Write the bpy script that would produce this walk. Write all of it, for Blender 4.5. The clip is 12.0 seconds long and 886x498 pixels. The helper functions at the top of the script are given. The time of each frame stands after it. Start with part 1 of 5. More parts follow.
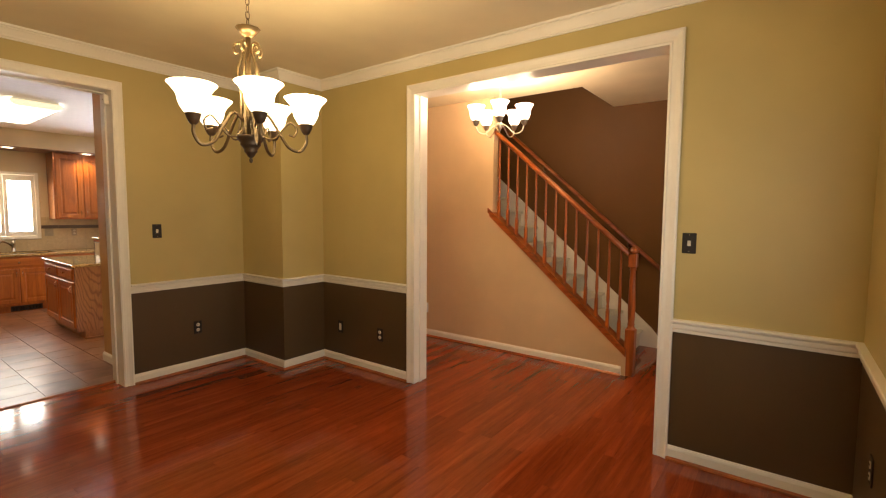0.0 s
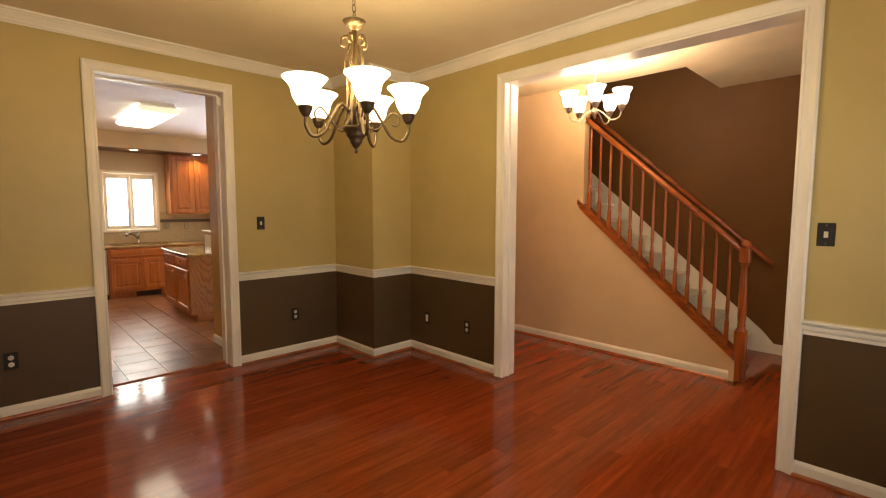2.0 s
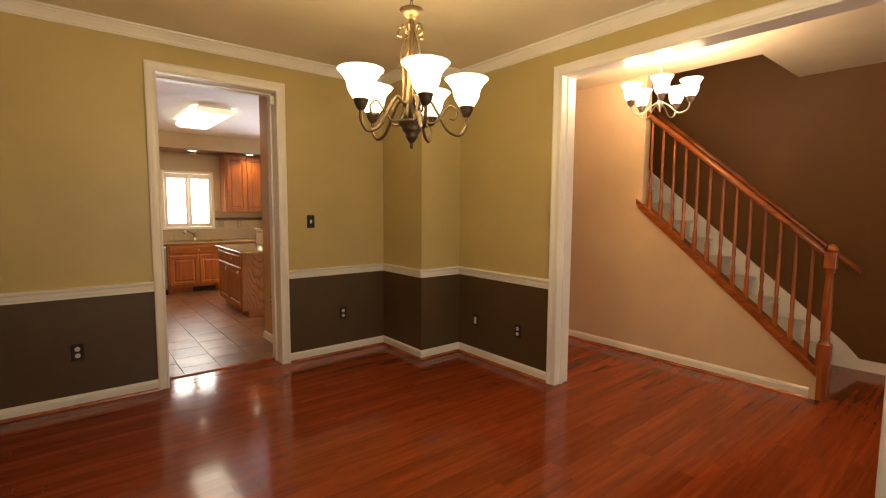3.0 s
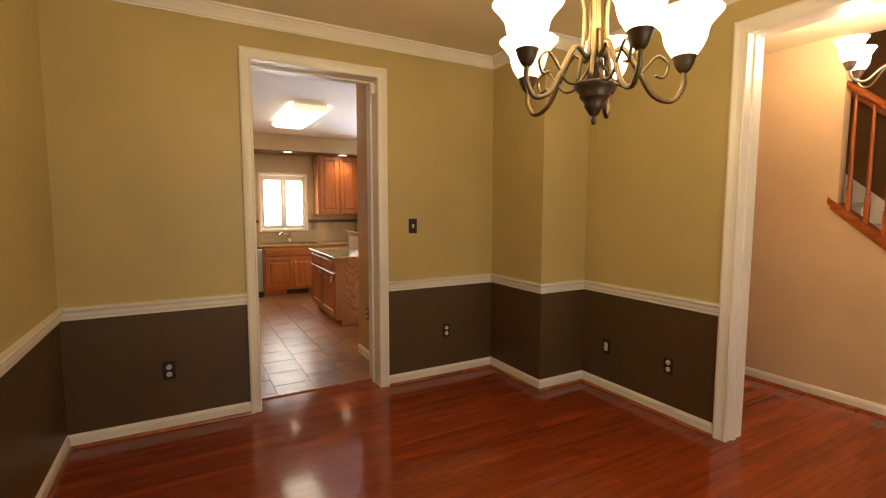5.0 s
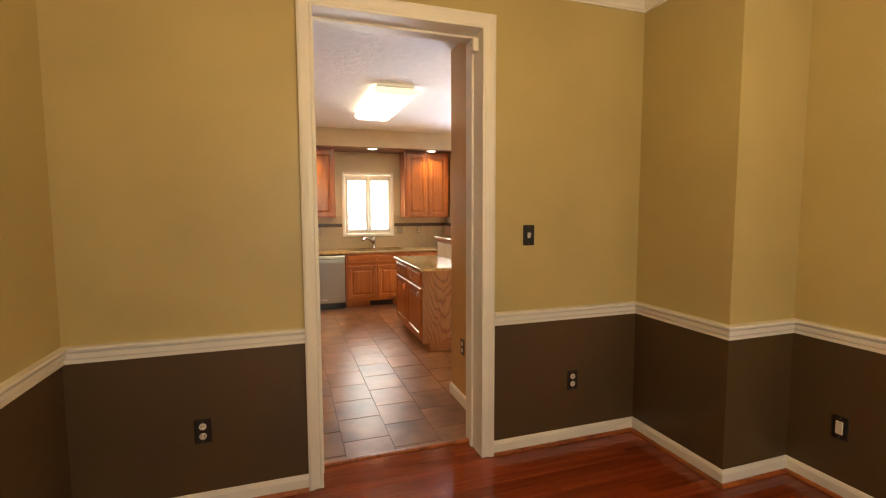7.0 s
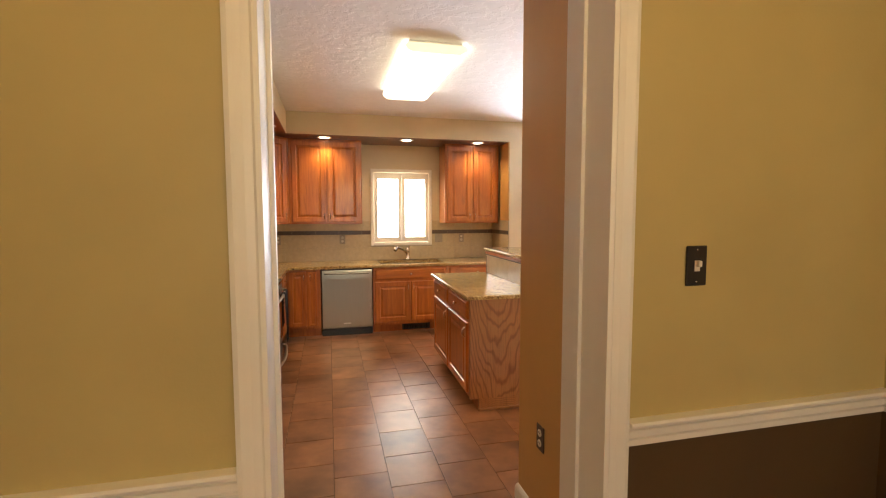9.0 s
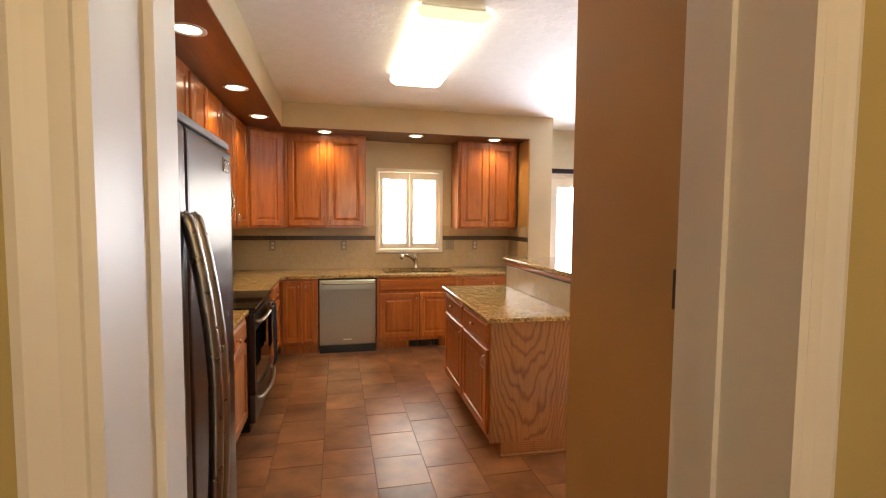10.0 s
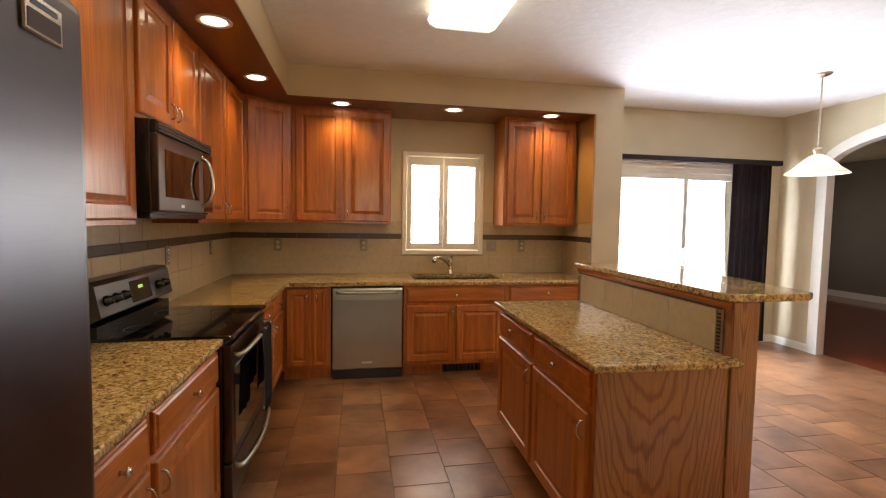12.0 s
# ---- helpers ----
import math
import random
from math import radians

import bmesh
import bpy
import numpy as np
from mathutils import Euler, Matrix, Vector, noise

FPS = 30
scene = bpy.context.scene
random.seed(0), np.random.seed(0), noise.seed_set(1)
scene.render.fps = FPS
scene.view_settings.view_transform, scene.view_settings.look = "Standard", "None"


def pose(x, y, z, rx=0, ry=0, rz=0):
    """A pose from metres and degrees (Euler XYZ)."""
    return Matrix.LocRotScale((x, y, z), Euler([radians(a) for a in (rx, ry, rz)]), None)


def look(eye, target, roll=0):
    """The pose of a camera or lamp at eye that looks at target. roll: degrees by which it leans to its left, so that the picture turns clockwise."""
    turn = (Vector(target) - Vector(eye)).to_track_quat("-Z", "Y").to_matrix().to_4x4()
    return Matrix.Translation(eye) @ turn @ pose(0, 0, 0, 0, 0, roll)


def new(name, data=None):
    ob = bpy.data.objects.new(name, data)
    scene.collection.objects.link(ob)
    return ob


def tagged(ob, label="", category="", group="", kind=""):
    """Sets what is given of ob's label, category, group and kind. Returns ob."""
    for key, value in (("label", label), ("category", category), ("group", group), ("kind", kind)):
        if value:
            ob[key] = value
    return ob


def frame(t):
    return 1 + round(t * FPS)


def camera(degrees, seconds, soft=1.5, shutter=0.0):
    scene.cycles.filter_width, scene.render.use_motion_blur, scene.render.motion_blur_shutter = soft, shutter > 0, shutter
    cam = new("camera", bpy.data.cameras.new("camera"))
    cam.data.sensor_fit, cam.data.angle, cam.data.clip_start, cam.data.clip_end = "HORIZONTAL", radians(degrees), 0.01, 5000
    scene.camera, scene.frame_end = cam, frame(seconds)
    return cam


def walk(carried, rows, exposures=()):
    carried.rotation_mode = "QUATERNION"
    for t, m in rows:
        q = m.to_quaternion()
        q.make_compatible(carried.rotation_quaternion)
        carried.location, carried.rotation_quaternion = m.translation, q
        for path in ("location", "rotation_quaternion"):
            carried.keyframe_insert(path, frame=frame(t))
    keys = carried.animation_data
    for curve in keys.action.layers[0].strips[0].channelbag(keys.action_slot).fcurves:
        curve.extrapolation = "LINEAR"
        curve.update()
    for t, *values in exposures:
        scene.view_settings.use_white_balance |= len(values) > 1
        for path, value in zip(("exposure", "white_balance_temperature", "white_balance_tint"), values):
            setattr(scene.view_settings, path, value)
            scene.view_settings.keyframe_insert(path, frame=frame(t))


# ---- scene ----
cam = camera(87.6, 12.0, soft=1.2)
PATH = [
    (0, (-0.02, -0.202, 1.481), (1.579, 0.99, 1.33), 0.4),
    (0.5, (-0.034, -0.181, 1.48), (1.518, 1.07, 1.321), 0.3),
    (1, (-0.042, -0.151, 1.475), (1.453, 1.166, 1.305), 0.0),
    (1.5, (-0.048, -0.115, 1.447), (1.393, 1.262, 1.276), 0.0),
    (2, (-0.071, -0.074, 1.448), (1.318, 1.355, 1.276), 0.1),
    (2.5, (-0.06, -0.024, 1.438), (1.262, 1.466, 1.26), 0.4),
    (4.5, (0.04, 0.564, 1.441), (1.09, 2.26, 1.29), -0.2),
    (5, (0.088, 0.786, 1.455), (1.06, 2.526, 1.282), 0.1),
    (5.5, (0.165, 1.012, 1.446), (1.045, 2.797, 1.249), -0.0),
    (6, (0.219, 1.266, 1.452), (1.017, 3.089, 1.254), -0.2),
    (6.5, (0.294, 1.522, 1.439), (1.008, 3.383, 1.268), -0.4),
    (7, (0.379, 1.81, 1.46), (1.014, 3.699, 1.295), -0.2),
    (9, (0.669, 3.088, 1.467), (1.147, 5.024, 1.319), -0.1),
    (9.5, (0.712, 3.388, 1.477), (1.178, 5.327, 1.334), 0.6),
    (10, (0.762, 3.687, 1.455), (1.209, 5.632, 1.33), 0.5),
    (10.5, (0.799, 3.99, 1.427), (1.229, 5.938, 1.281), 0.1),
    (11, (0.803, 4.266, 1.423), (1.218, 6.217, 1.277), 0.1),
    (11.5, (0.802, 4.522, 1.407), (1.192, 6.479, 1.28), 0.6),
    (12, (0.778, 4.74, 1.393), (1.144, 6.703, 1.271), 0.9),
]
walk(cam, [(t, look(eye, target, roll)) for t, eye, target, roll in PATH],
     [(0.0, -0.13), (1.0, -0.05), (2.0, -0.15), (4.5, -0.25), (5.5, 0.0), (7.0, 0.1), (9.5, 0.0), (10.5, -0.15), (11.5, -0.47), (12.0, -0.62)])

# ---------- world, lights ----------
world = bpy.data.worlds.new("world")
scene.world = world
world.use_nodes = True
_wt = world.node_tree
_sky = _wt.nodes.new("ShaderNodeTexSky")
_sky.sky_type, _sky.sun_disc = "NISHITA", False
_sky.sun_elevation, _sky.sun_rotation = radians(45), radians(90)
_bg = _wt.nodes["Background"]
_wt.links.new(_sky.outputs[0], _bg.inputs[0])
_bg.inputs[1].default_value = 0.12


def lamp(name, kind, m, power, color, **kw):
    d = bpy.data.lights.new(name, kind)
    d.energy, d.color = power, color
    for k, v in kw.items():
        if k == "size": d.size = v
        elif k == "size_y": d.shape, d.size_y = "RECTANGLE", v
        elif k == "radius": d.shadow_soft_size = v
        elif k == "spot": d.spot_size = radians(v)
        elif k == "blend": d.spot_blend = v
    ob = new(name, d)
    ob.matrix_world = m
    return ob


WARM = (1.0, 0.71, 0.35)
WARM2 = (1.0, 0.74, 0.46)
DAY = (0.86, 0.93, 1.0)
TUBE = (1.0, 0.90, 0.66)

sun = lamp("sun", "SUN", look((10, 0, 10), (0, 0, 0)), 2.5, (1.0, 0.95, 0.88))
sun.data.angle = radians(0.6)

# plan
XL, XR, YR, YK = -0.585, 3.00, -0.53, 4.24      # dining room faces
CH_X, CH_Y = 2.528, 3.562                        # boxed-in corner
CEIL_D, CEIL_H, CEIL_K = 2.775, 2.727, 2.668
DKL, DKR, DKT = 0.522, 1.430, 2.46               # doorway to the kitchen, clear
WOL, WOR, WOT = 0.402, 2.348, 2.475               # wide opening, clear, in y
HX, SX = 4.33, 5.50                              # wall under the stairs, far stair wall
KXL, KYB, KXR = -0.41, 9.44, 5.71                # kitchen faces
YT = 4.475                                        # kitchen side of the door wall
PX, PY = 1.595, 5.22                              # pantry wall corner
SOF_Z, SOF_Y, SOF_X = 2.412, 8.80, 0.212
WGL, WGR = 2.978, 3.257                          # wing wall at the end of the sink run
CT = 0.853                                       # worktop height
BF = 8.77                                        # sink run cabinet face
UF = 9.10                                        # sink run wall cabinet face
LF, LU = 0.160, -0.15                            # left run faces

lamp("window_daylight", "AREA", look((1.585, KYB + 0.30, 1.60), (1.585, 5, 0.9)), 60, (1.0, 0.96, 0.90), size=0.95, size_y=1.3)
lamp("patio_daylight", "AREA", look((4.45, KYB + 0.30, 1.10), (4.3, 5, 1.5)), 380, (0.76, 0.84, 1.0), size=1.6, size_y=1.9)
lamp("front_daylight", "AREA", look((1.15, -0.52, 1.45), (1.4, 3, 1.2)), 26, (1.0, 0.97, 0.90), size=1.6, size_y=1.3)
# added fill for the hall, inside a front wall without any opening
lamp("entry_fill", "AREA", look((3.7, -1.45, 1.3), (4.1, 2, 0.8)), 14, (1.0, 0.92, 0.80), size=0.8, size_y=1.7)
# added fill for the family room, behind an unseen north opening
lamp("family_room_fill", "AREA", look((8.2, 13.32, 1.5), (8.2, 9, 0.6)), 26, (1.0, 0.9, 0.8), size=1.6, size_y=1.4)
# unseen fill added high in the stairwell to brighten the stair wall
lamp("upper_stairwell_fill", "AREA", look((4.8, 4.6, 5.0), (4.8, 3.2, 2.0)), 7, (1.0, 0.78, 0.55), size=0.7, size_y=0.7)


# ---------- materials ----------
def nodes_of(name):
    m = bpy.data.materials.new(name)
    m.use_nodes = True
    t = m.node_tree
    return m, t, t.nodes["Principled BSDF"]


def add(t, kind, **ins):
    n = t.nodes.new(kind)
    for k, v in ins.items():
        n.inputs[k.replace("_", " ")].default_value = v
    return n


def coords(t, scale=(1, 1, 1), kind="Object", per_object=False):
    c = t.nodes.new("ShaderNodeTexCoord")
    mp = t.nodes.new("ShaderNodeMapping")
    mp.inputs["Scale"].default_value = scale
    src = c.outputs[kind]
    if per_object:
        oi = t.nodes.new("ShaderNodeObjectInfo")
        mul = t.nodes.new("ShaderNodeVectorMath")
        mul.operation = "MULTIPLY_ADD"
        cmb = t.nodes.new("ShaderNodeCombineXYZ")
        for i in range(3):
            t.links.new(oi.outputs["Random"], cmb.inputs[i])
        mul.inputs[1].default_value = (37.0, 53.0, 71.0)
        t.links.new(cmb.outputs[0], mul.inputs[0])
        t.links.new(src, mul.inputs[2])
        src = mul.outputs[0]
    t.links.new(src, mp.inputs[0])
    return mp.outputs[0]


def ramp(t, fac, stops):
    r = t.nodes.new("ShaderNodeValToRGB")
    e = r.color_ramp.elements
    while len(e) < len(stops):
        e.new(0.5)
    for i, (p, c) in enumerate(stops):
        e[i].position = p
        e[i].color = (*c, 1) if len(c) == 3 else c
    t.links.new(fac, r.inputs[0])
    return r.outputs[0]


def mix(t, fac, a, b, blend="MIX"):
    n = t.nodes.new("ShaderNodeMix")
    n.data_type, n.blend_type = "RGBA", blend
    for v, s in ((fac, n.inputs[0]), (a, n.inputs[6]), (b, n.inputs[7])):
        if hasattr(v, "is_linked"):
            t.links.new(v, s)
        elif isinstance(v, (int, float)):
            s.default_value = v
        else:
            s.default_value = (*v, 1)
    return n.outputs[2]


def bump(t, b, height, strength=0.2, dist=0.01):
    n = t.nodes.new("ShaderNodeBump")
    n.inputs["Strength"].default_value = strength
    n.inputs["Distance"].default_value = dist
    t.links.new(height, n.inputs["Height"])
    t.links.new(n.outputs[0], b.inputs["Normal"])


def tint(c, k):
    return tuple(min(1.0, v * k) for v in c)


def paint(name, c, rough=0.55, fine=140, strength=0.12, spec=0.5):
    m, t, b = nodes_of(name)
    n1 = add(t, "ShaderNodeTexNoise", Scale=2.2, Detail=4.0)
    t.links.new(coords(t), n1.inputs["Vector"])
    n2 = add(t, "ShaderNodeTexNoise", Scale=float(fine), Detail=3.0)
    t.links.new(coords(t), n2.inputs["Vector"])
    t.links.new(ramp(t, n1.outputs[0], [(0.3, tint(c, 0.93)), (0.7, tint(c, 1.05))]), b.inputs["Base Color"])
    rr = add(t, "ShaderNodeMapRange", To_Min=rough - 0.06, To_Max=rough + 0.06)
    t.links.new(n1.outputs[0], rr.inputs[0])
    t.links.new(rr.outputs[0], b.inputs["Roughness"])
    b.inputs["Specular IOR Level"].default_value = spec
    bump(t, b, n2.outputs[0], strength, 0.002)
    return m


def knockdown(name, c):
    m, t, b = nodes_of(name)
    v = add(t, "ShaderNodeTexNoise", Scale=14.0, Detail=5.0, Roughness=0.6)
    t.links.new(coords(t), v.inputs["Vector"])
    h = ramp(t, v.outputs[0], [(0.47, (0, 0, 0)), (0.56, (1, 1, 1))])
    t.links.new(mix(t, h, tint(c, 0.97), c), b.inputs["Base Color"])
    b.inputs["Roughness"].default_value = 0.75
    bump(t, b, h, 0.35, 0.004)
    return m


def oak(name, dark, mid, light, axis="z", rough=0.34, scale=1.0, coat=0.25, figure=1.0, loops=42.0, wide=3.6):
    """Oak with long pores and cathedral figure along one axis."""
    m, t, b = nodes_of(name)
    k = {"x": (1.1, 14, 14), "y": (14, 1.1, 14), "z": (14, 14, 1.1)}[axis]
    k2 = {"x": (6, 240, 240), "y": (240, 6, 240), "z": (240, 240, 6)}[axis]
    k3 = {"x": (0.7, wide, wide), "y": (wide, 0.7, wide), "z": (wide, wide, 0.7)}[axis]
    w = add(t, "ShaderNodeTexNoise", Scale=scale, Detail=5.0, Roughness=0.62, Distortion=0.6)
    t.links.new(coords(t, k, per_object=True), w.inputs["Vector"])
    p = add(t, "ShaderNodeTexNoise", Scale=1.0, Detail=2.0)
    t.links.new(coords(t, k2, per_object=True), p.inputs["Vector"])
    g = add(t, "ShaderNodeTexNoise", Scale=scale, Detail=1.0, Distortion=0.2)
    t.links.new(coords(t, k3, per_object=True), g.inputs["Vector"])
    mulf = t.nodes.new("ShaderNodeMath"); mulf.operation = "MULTIPLY"; mulf.inputs[1].default_value = loops
    t.links.new(g.outputs[0], mulf.inputs[0])
    sn = t.nodes.new("ShaderNodeMath"); sn.operation = "SINE"
    t.links.new(mulf.outputs[0], sn.inputs[0])
    rings = ramp(t, sn.outputs[0], [(0.0, (1, 1, 1)), (0.55, (1, 1, 1)), (1.0, tuple([1 - 0.32 * figure] * 3))])
    col = ramp(t, w.outputs[0], [(0.3, dark), (0.5, mid), (0.72, light)])
    col = mix(t, 1.0, col, rings, "MULTIPLY")
    pores = ramp(t, p.outputs[0], [(0.36, (0.55, 0.5, 0.45)), (0.46, (1, 1, 1))])
    col = mix(t, 0.55, col, pores, "MULTIPLY")
    oi = t.nodes.new("ShaderNodeObjectInfo")
    var = ramp(t, oi.outputs["Random"], [(0.0, (0.86, 0.84, 0.82)), (1.0, (1.06, 1.05, 1.04))])
    col = mix(t, 1.0, col, var, "MULTIPLY")
    t.links.new(col, b.inputs["Base Color"])
    b.inputs["Roughness"].default_value = rough
    b.inputs["Coat Weight"].default_value = coat
    b.inputs["Coat Roughness"].default_value = 0.16
    bump(t, b, p.outputs[0], 0.12, 0.001)
    return m


def veneer(name):
    """Flat-cut oak veneer: nested cathedral arches, drawn out along the height."""
    m, t, b = nodes_of(name)
    c = t.nodes.new("ShaderNodeTexCoord")
    sp = t.nodes.new("ShaderNodeSeparateXYZ")
    t.links.new(c.outputs["Generated"], sp.inputs[0])
    n = add(t, "ShaderNodeTexNoise", Scale=1.0, Detail=3.0, Roughness=0.55)
    t.links.new(coords(t, (4.2, 4.2, 1.3)), n.inputs["Vector"])

    def mth(op, a, b_):
        q = t.nodes.new("ShaderNodeMath")
        q.operation = op
        for i, v in enumerate((a, b_)):
            if isinstance(v, (int, float)):
                q.inputs[i].default_value = v
            else:
                t.links.new(v, q.inputs[i])
        return q.outputs[0]
    u = mth("SUBTRACT", sp.outputs[0], 0.42)
    v = mth("ADD", mth("MULTIPLY", sp.outputs[2], 0.75), mth("MULTIPLY", mth("MULTIPLY", u, u), -3.6))
    v = mth("ADD", v, mth("MULTIPLY", n.outputs[0], 0.75))
    wave = mth("SINE", mth("MULTIPLY", v, 50.0), 0.0)
    col = ramp(t, wave, [(0.0, (0.32, 0.140, 0.048)), (0.45, (0.30, 0.125, 0.040)), (0.9, (0.215, 0.082, 0.026)), (1.0, (0.20, 0.074, 0.023))])
    p = add(t, "ShaderNodeTexNoise", Scale=1.0, Detail=2.0)
    t.links.new(coords(t, (210, 210, 7)), p.inputs["Vector"])
    col = mix(t, 0.6, col, ramp(t, p.outputs[0], [(0.36, (0.6, 0.55, 0.5)), (0.48, (1, 1, 1))]), "MULTIPLY")
    t.links.new(col, b.inputs["Base Color"])
    b.inputs["Roughness"].default_value = 0.4
    b.inputs["Coat Weight"].default_value = 0.15
    bump(t, b, p.outputs[0], 0.1, 0.001)
    return m


def metal(name, c, rough, aniso=None, metallic=1.0):
    m, t, b = nodes_of(name)
    b.inputs["Base Color"].default_value = (*c, 1)
    b.inputs["Metallic"].default_value = metallic
    b.inputs["Roughness"].default_value = rough
    n = add(t, "ShaderNodeTexNoise", Scale=1.0, Detail=3.0)
    t.links.new(coords(t, aniso or (30, 30, 30)), n.inputs["Vector"])
    rr = add(t, "ShaderNodeMapRange", To_Min=max(0.02, rough - 0.03), To_Max=rough + 0.04)
    t.links.new(n.outputs[0], rr.inputs[0])
    t.links.new(rr.outputs[0], b.inputs["Roughness"])
    t.links.new(ramp(t, n.outputs[0], [(0.3, tint(c, 0.96)), (0.7, tint(c, 1.03))]), b.inputs["Base Color"])
    if aniso:
        b.inputs["Anisotropic"].default_value = 0.5
    return m


def plain(name, c, rough=0.5, metallic=0.0, coat=0.0):
    m, t, b = nodes_of(name)
    n = add(t, "ShaderNodeTexNoise", Scale=25.0, Detail=4.0)
    t.links.new(coords(t), n.inputs["Vector"])
    t.links.new(ramp(t, n.outputs[0], [(0.3, tint(c, 0.92)), (0.7, tint(c, 1.06))]), b.inputs["Base Color"])
    b.inputs["Roughness"].default_value = rough
    b.inputs["Metallic"].default_value = metallic
    b.inputs["Coat Weight"].default_value = coat
    return m


def glow(name, c, strength, base=(0.9, 0.88, 0.82)):
    m, t, b = nodes_of(name)
    b.inputs["Base Color"].default_value = (*base, 1)
    b.inputs["Roughness"].default_value = 0.35
    b.inputs["Emission Color"].default_value = (*c, 1)
    b.inputs["Emission Strength"].default_value = strength
    return m


def granite(name):
    m, t, b = nodes_of(name)
    c = coords(t)
    v = add(t, "ShaderNodeTexVoronoi", Scale=170.0)
    n = add(t, "ShaderNodeTexNoise", Scale=62.0, Detail=6.0, Roughness=0.7, Distortion=0.8)
    l = add(t, "ShaderNodeTexNoise", Scale=9.0, Detail=3.0, Distortion=1.2)
    for q in (v, n, l):
        t.links.new(c, q.inputs["Vector"])
    base = ramp(t, n.outputs[0], [(0.30, (0.05, 0.03, 0.018)), (0.42, (0.20, 0.12, 0.045)), (0.52, (0.47, 0.325, 0.13)), (0.66, (0.68, 0.54, 0.29))])
    speck = ramp(t, v.outputs["Color"], [(0.0, (0.5, 0.44, 0.36)), (0.12, (1, 1, 1)), (1.0, (1.12, 1.1, 1.05))])
    col = mix(t, 0.8, base, speck, "MULTIPLY")
    col = mix(t, 0.5, col, ramp(t, l.outputs[0], [(0.35, (0.75, 0.7, 0.6)), (0.65, (1.15, 1.12, 1.1))]), "MULTIPLY")
    t.links.new(col, b.inputs["Base Color"])
    b.inputs["Roughness"].default_value = 0.09
    return m


def strip_wood(name):
    """Cherry-stained strip floor, boards along x, gloss varnish."""
    m, t, b = nodes_of(name)
    w = add(t, "ShaderNodeTexNoise", Scale=1.0, Detail=6.0, Roughness=0.6, Distortion=0.4)
    t.links.new(coords(t, (1.6, 26, 26), per_object=True), w.inputs["Vector"])
    p = add(t, "ShaderNodeTexNoise", Scale=1.0, Detail=2.0)
    t.links.new(coords(t, (9, 330, 330), per_object=True), p.inputs["Vector"])
    col = ramp(t, w.outputs[0], [(0.25, (0.165, 0.026, 0.0060)), (0.5, (0.240, 0.041, 0.0100)), (0.75, (0.310, 0.061, 0.0160))])
    oi = t.nodes.new("ShaderNodeObjectInfo")
    gi = t.nodes.new("ShaderNodeNewGeometry")
    ad = t.nodes.new("ShaderNodeMath"); ad.operation = "ADD"
    t.links.new(oi.outputs["Random"], ad.inputs[0]); t.links.new(gi.outputs["Random Per Island"], ad.inputs[1])
    fr = t.nodes.new("ShaderNodeMath"); fr.operation = "FRACT"
    t.links.new(ad.outputs[0], fr.inputs[0])
    var = ramp(t, fr.outputs[0], [(0.0, (0.83, 0.80, 0.77)), (0.5, (0.99, 0.99, 0.99)), (1.0, (1.13, 1.15, 1.18))])
    col = mix(t, 1.0, col, var, "MULTIPLY")
    col = mix(t, 0.4, col, ramp(t, p.outputs[0], [(0.35, (0.5, 0.45, 0.4)), (0.47, (1, 1, 1))]), "MULTIPLY")
    t.links.new(col, b.inputs["Base Color"])
    u = add(t, "ShaderNodeTexNoise", Scale=1.0, Detail=3.0)
    t.links.new(coords(t, (2.0, 2.6, 2.0)), u.inputs["Vector"])
    rr = add(t, "ShaderNodeMapRange", To_Min=0.07, To_Max=0.14)
    t.links.new(u.outputs[0], rr.inputs[0]); t.links.new(rr.outputs[0], b.inputs["Roughness"])
    b.inputs["Specular IOR Level"].default_value = 0.5
    wv = add(t, "ShaderNodeTexNoise", Scale=1.0, Detail=2.0)
    t.links.new(coords(t, (3.0, 18, 1)), wv.inputs["Vector"])
    # each strip is slightly crowned across its width
    sep = t.nodes.new("ShaderNodeSeparateXYZ")
    t.links.new(gi.outputs["Position"], sep.inputs[0])
    ph = t.nodes.new("ShaderNodeMath"); ph.operation = "MULTIPLY_ADD"
    ph.inputs[1].default_value, ph.inputs[2].default_value = 2 * math.pi / 0.083, 2 * math.pi * 1.60 / 0.083
    t.links.new(sep.outputs[1], ph.inputs[0])
    cs = t.nodes.new("ShaderNodeMath"); cs.operation = "COSINE"
    t.links.new(ph.outputs[0], cs.inputs[0])
    hs = t.nodes.new("ShaderNodeMath"); hs.operation = "MULTIPLY_ADD"; hs.inputs[1].default_value = -0.05
    t.links.new(cs.outputs[0], hs.inputs[0]); t.links.new(wv.outputs[0], hs.inputs[2])
    bump(t, b, hs.outputs[0], 0.05, 0.0022)
    return m


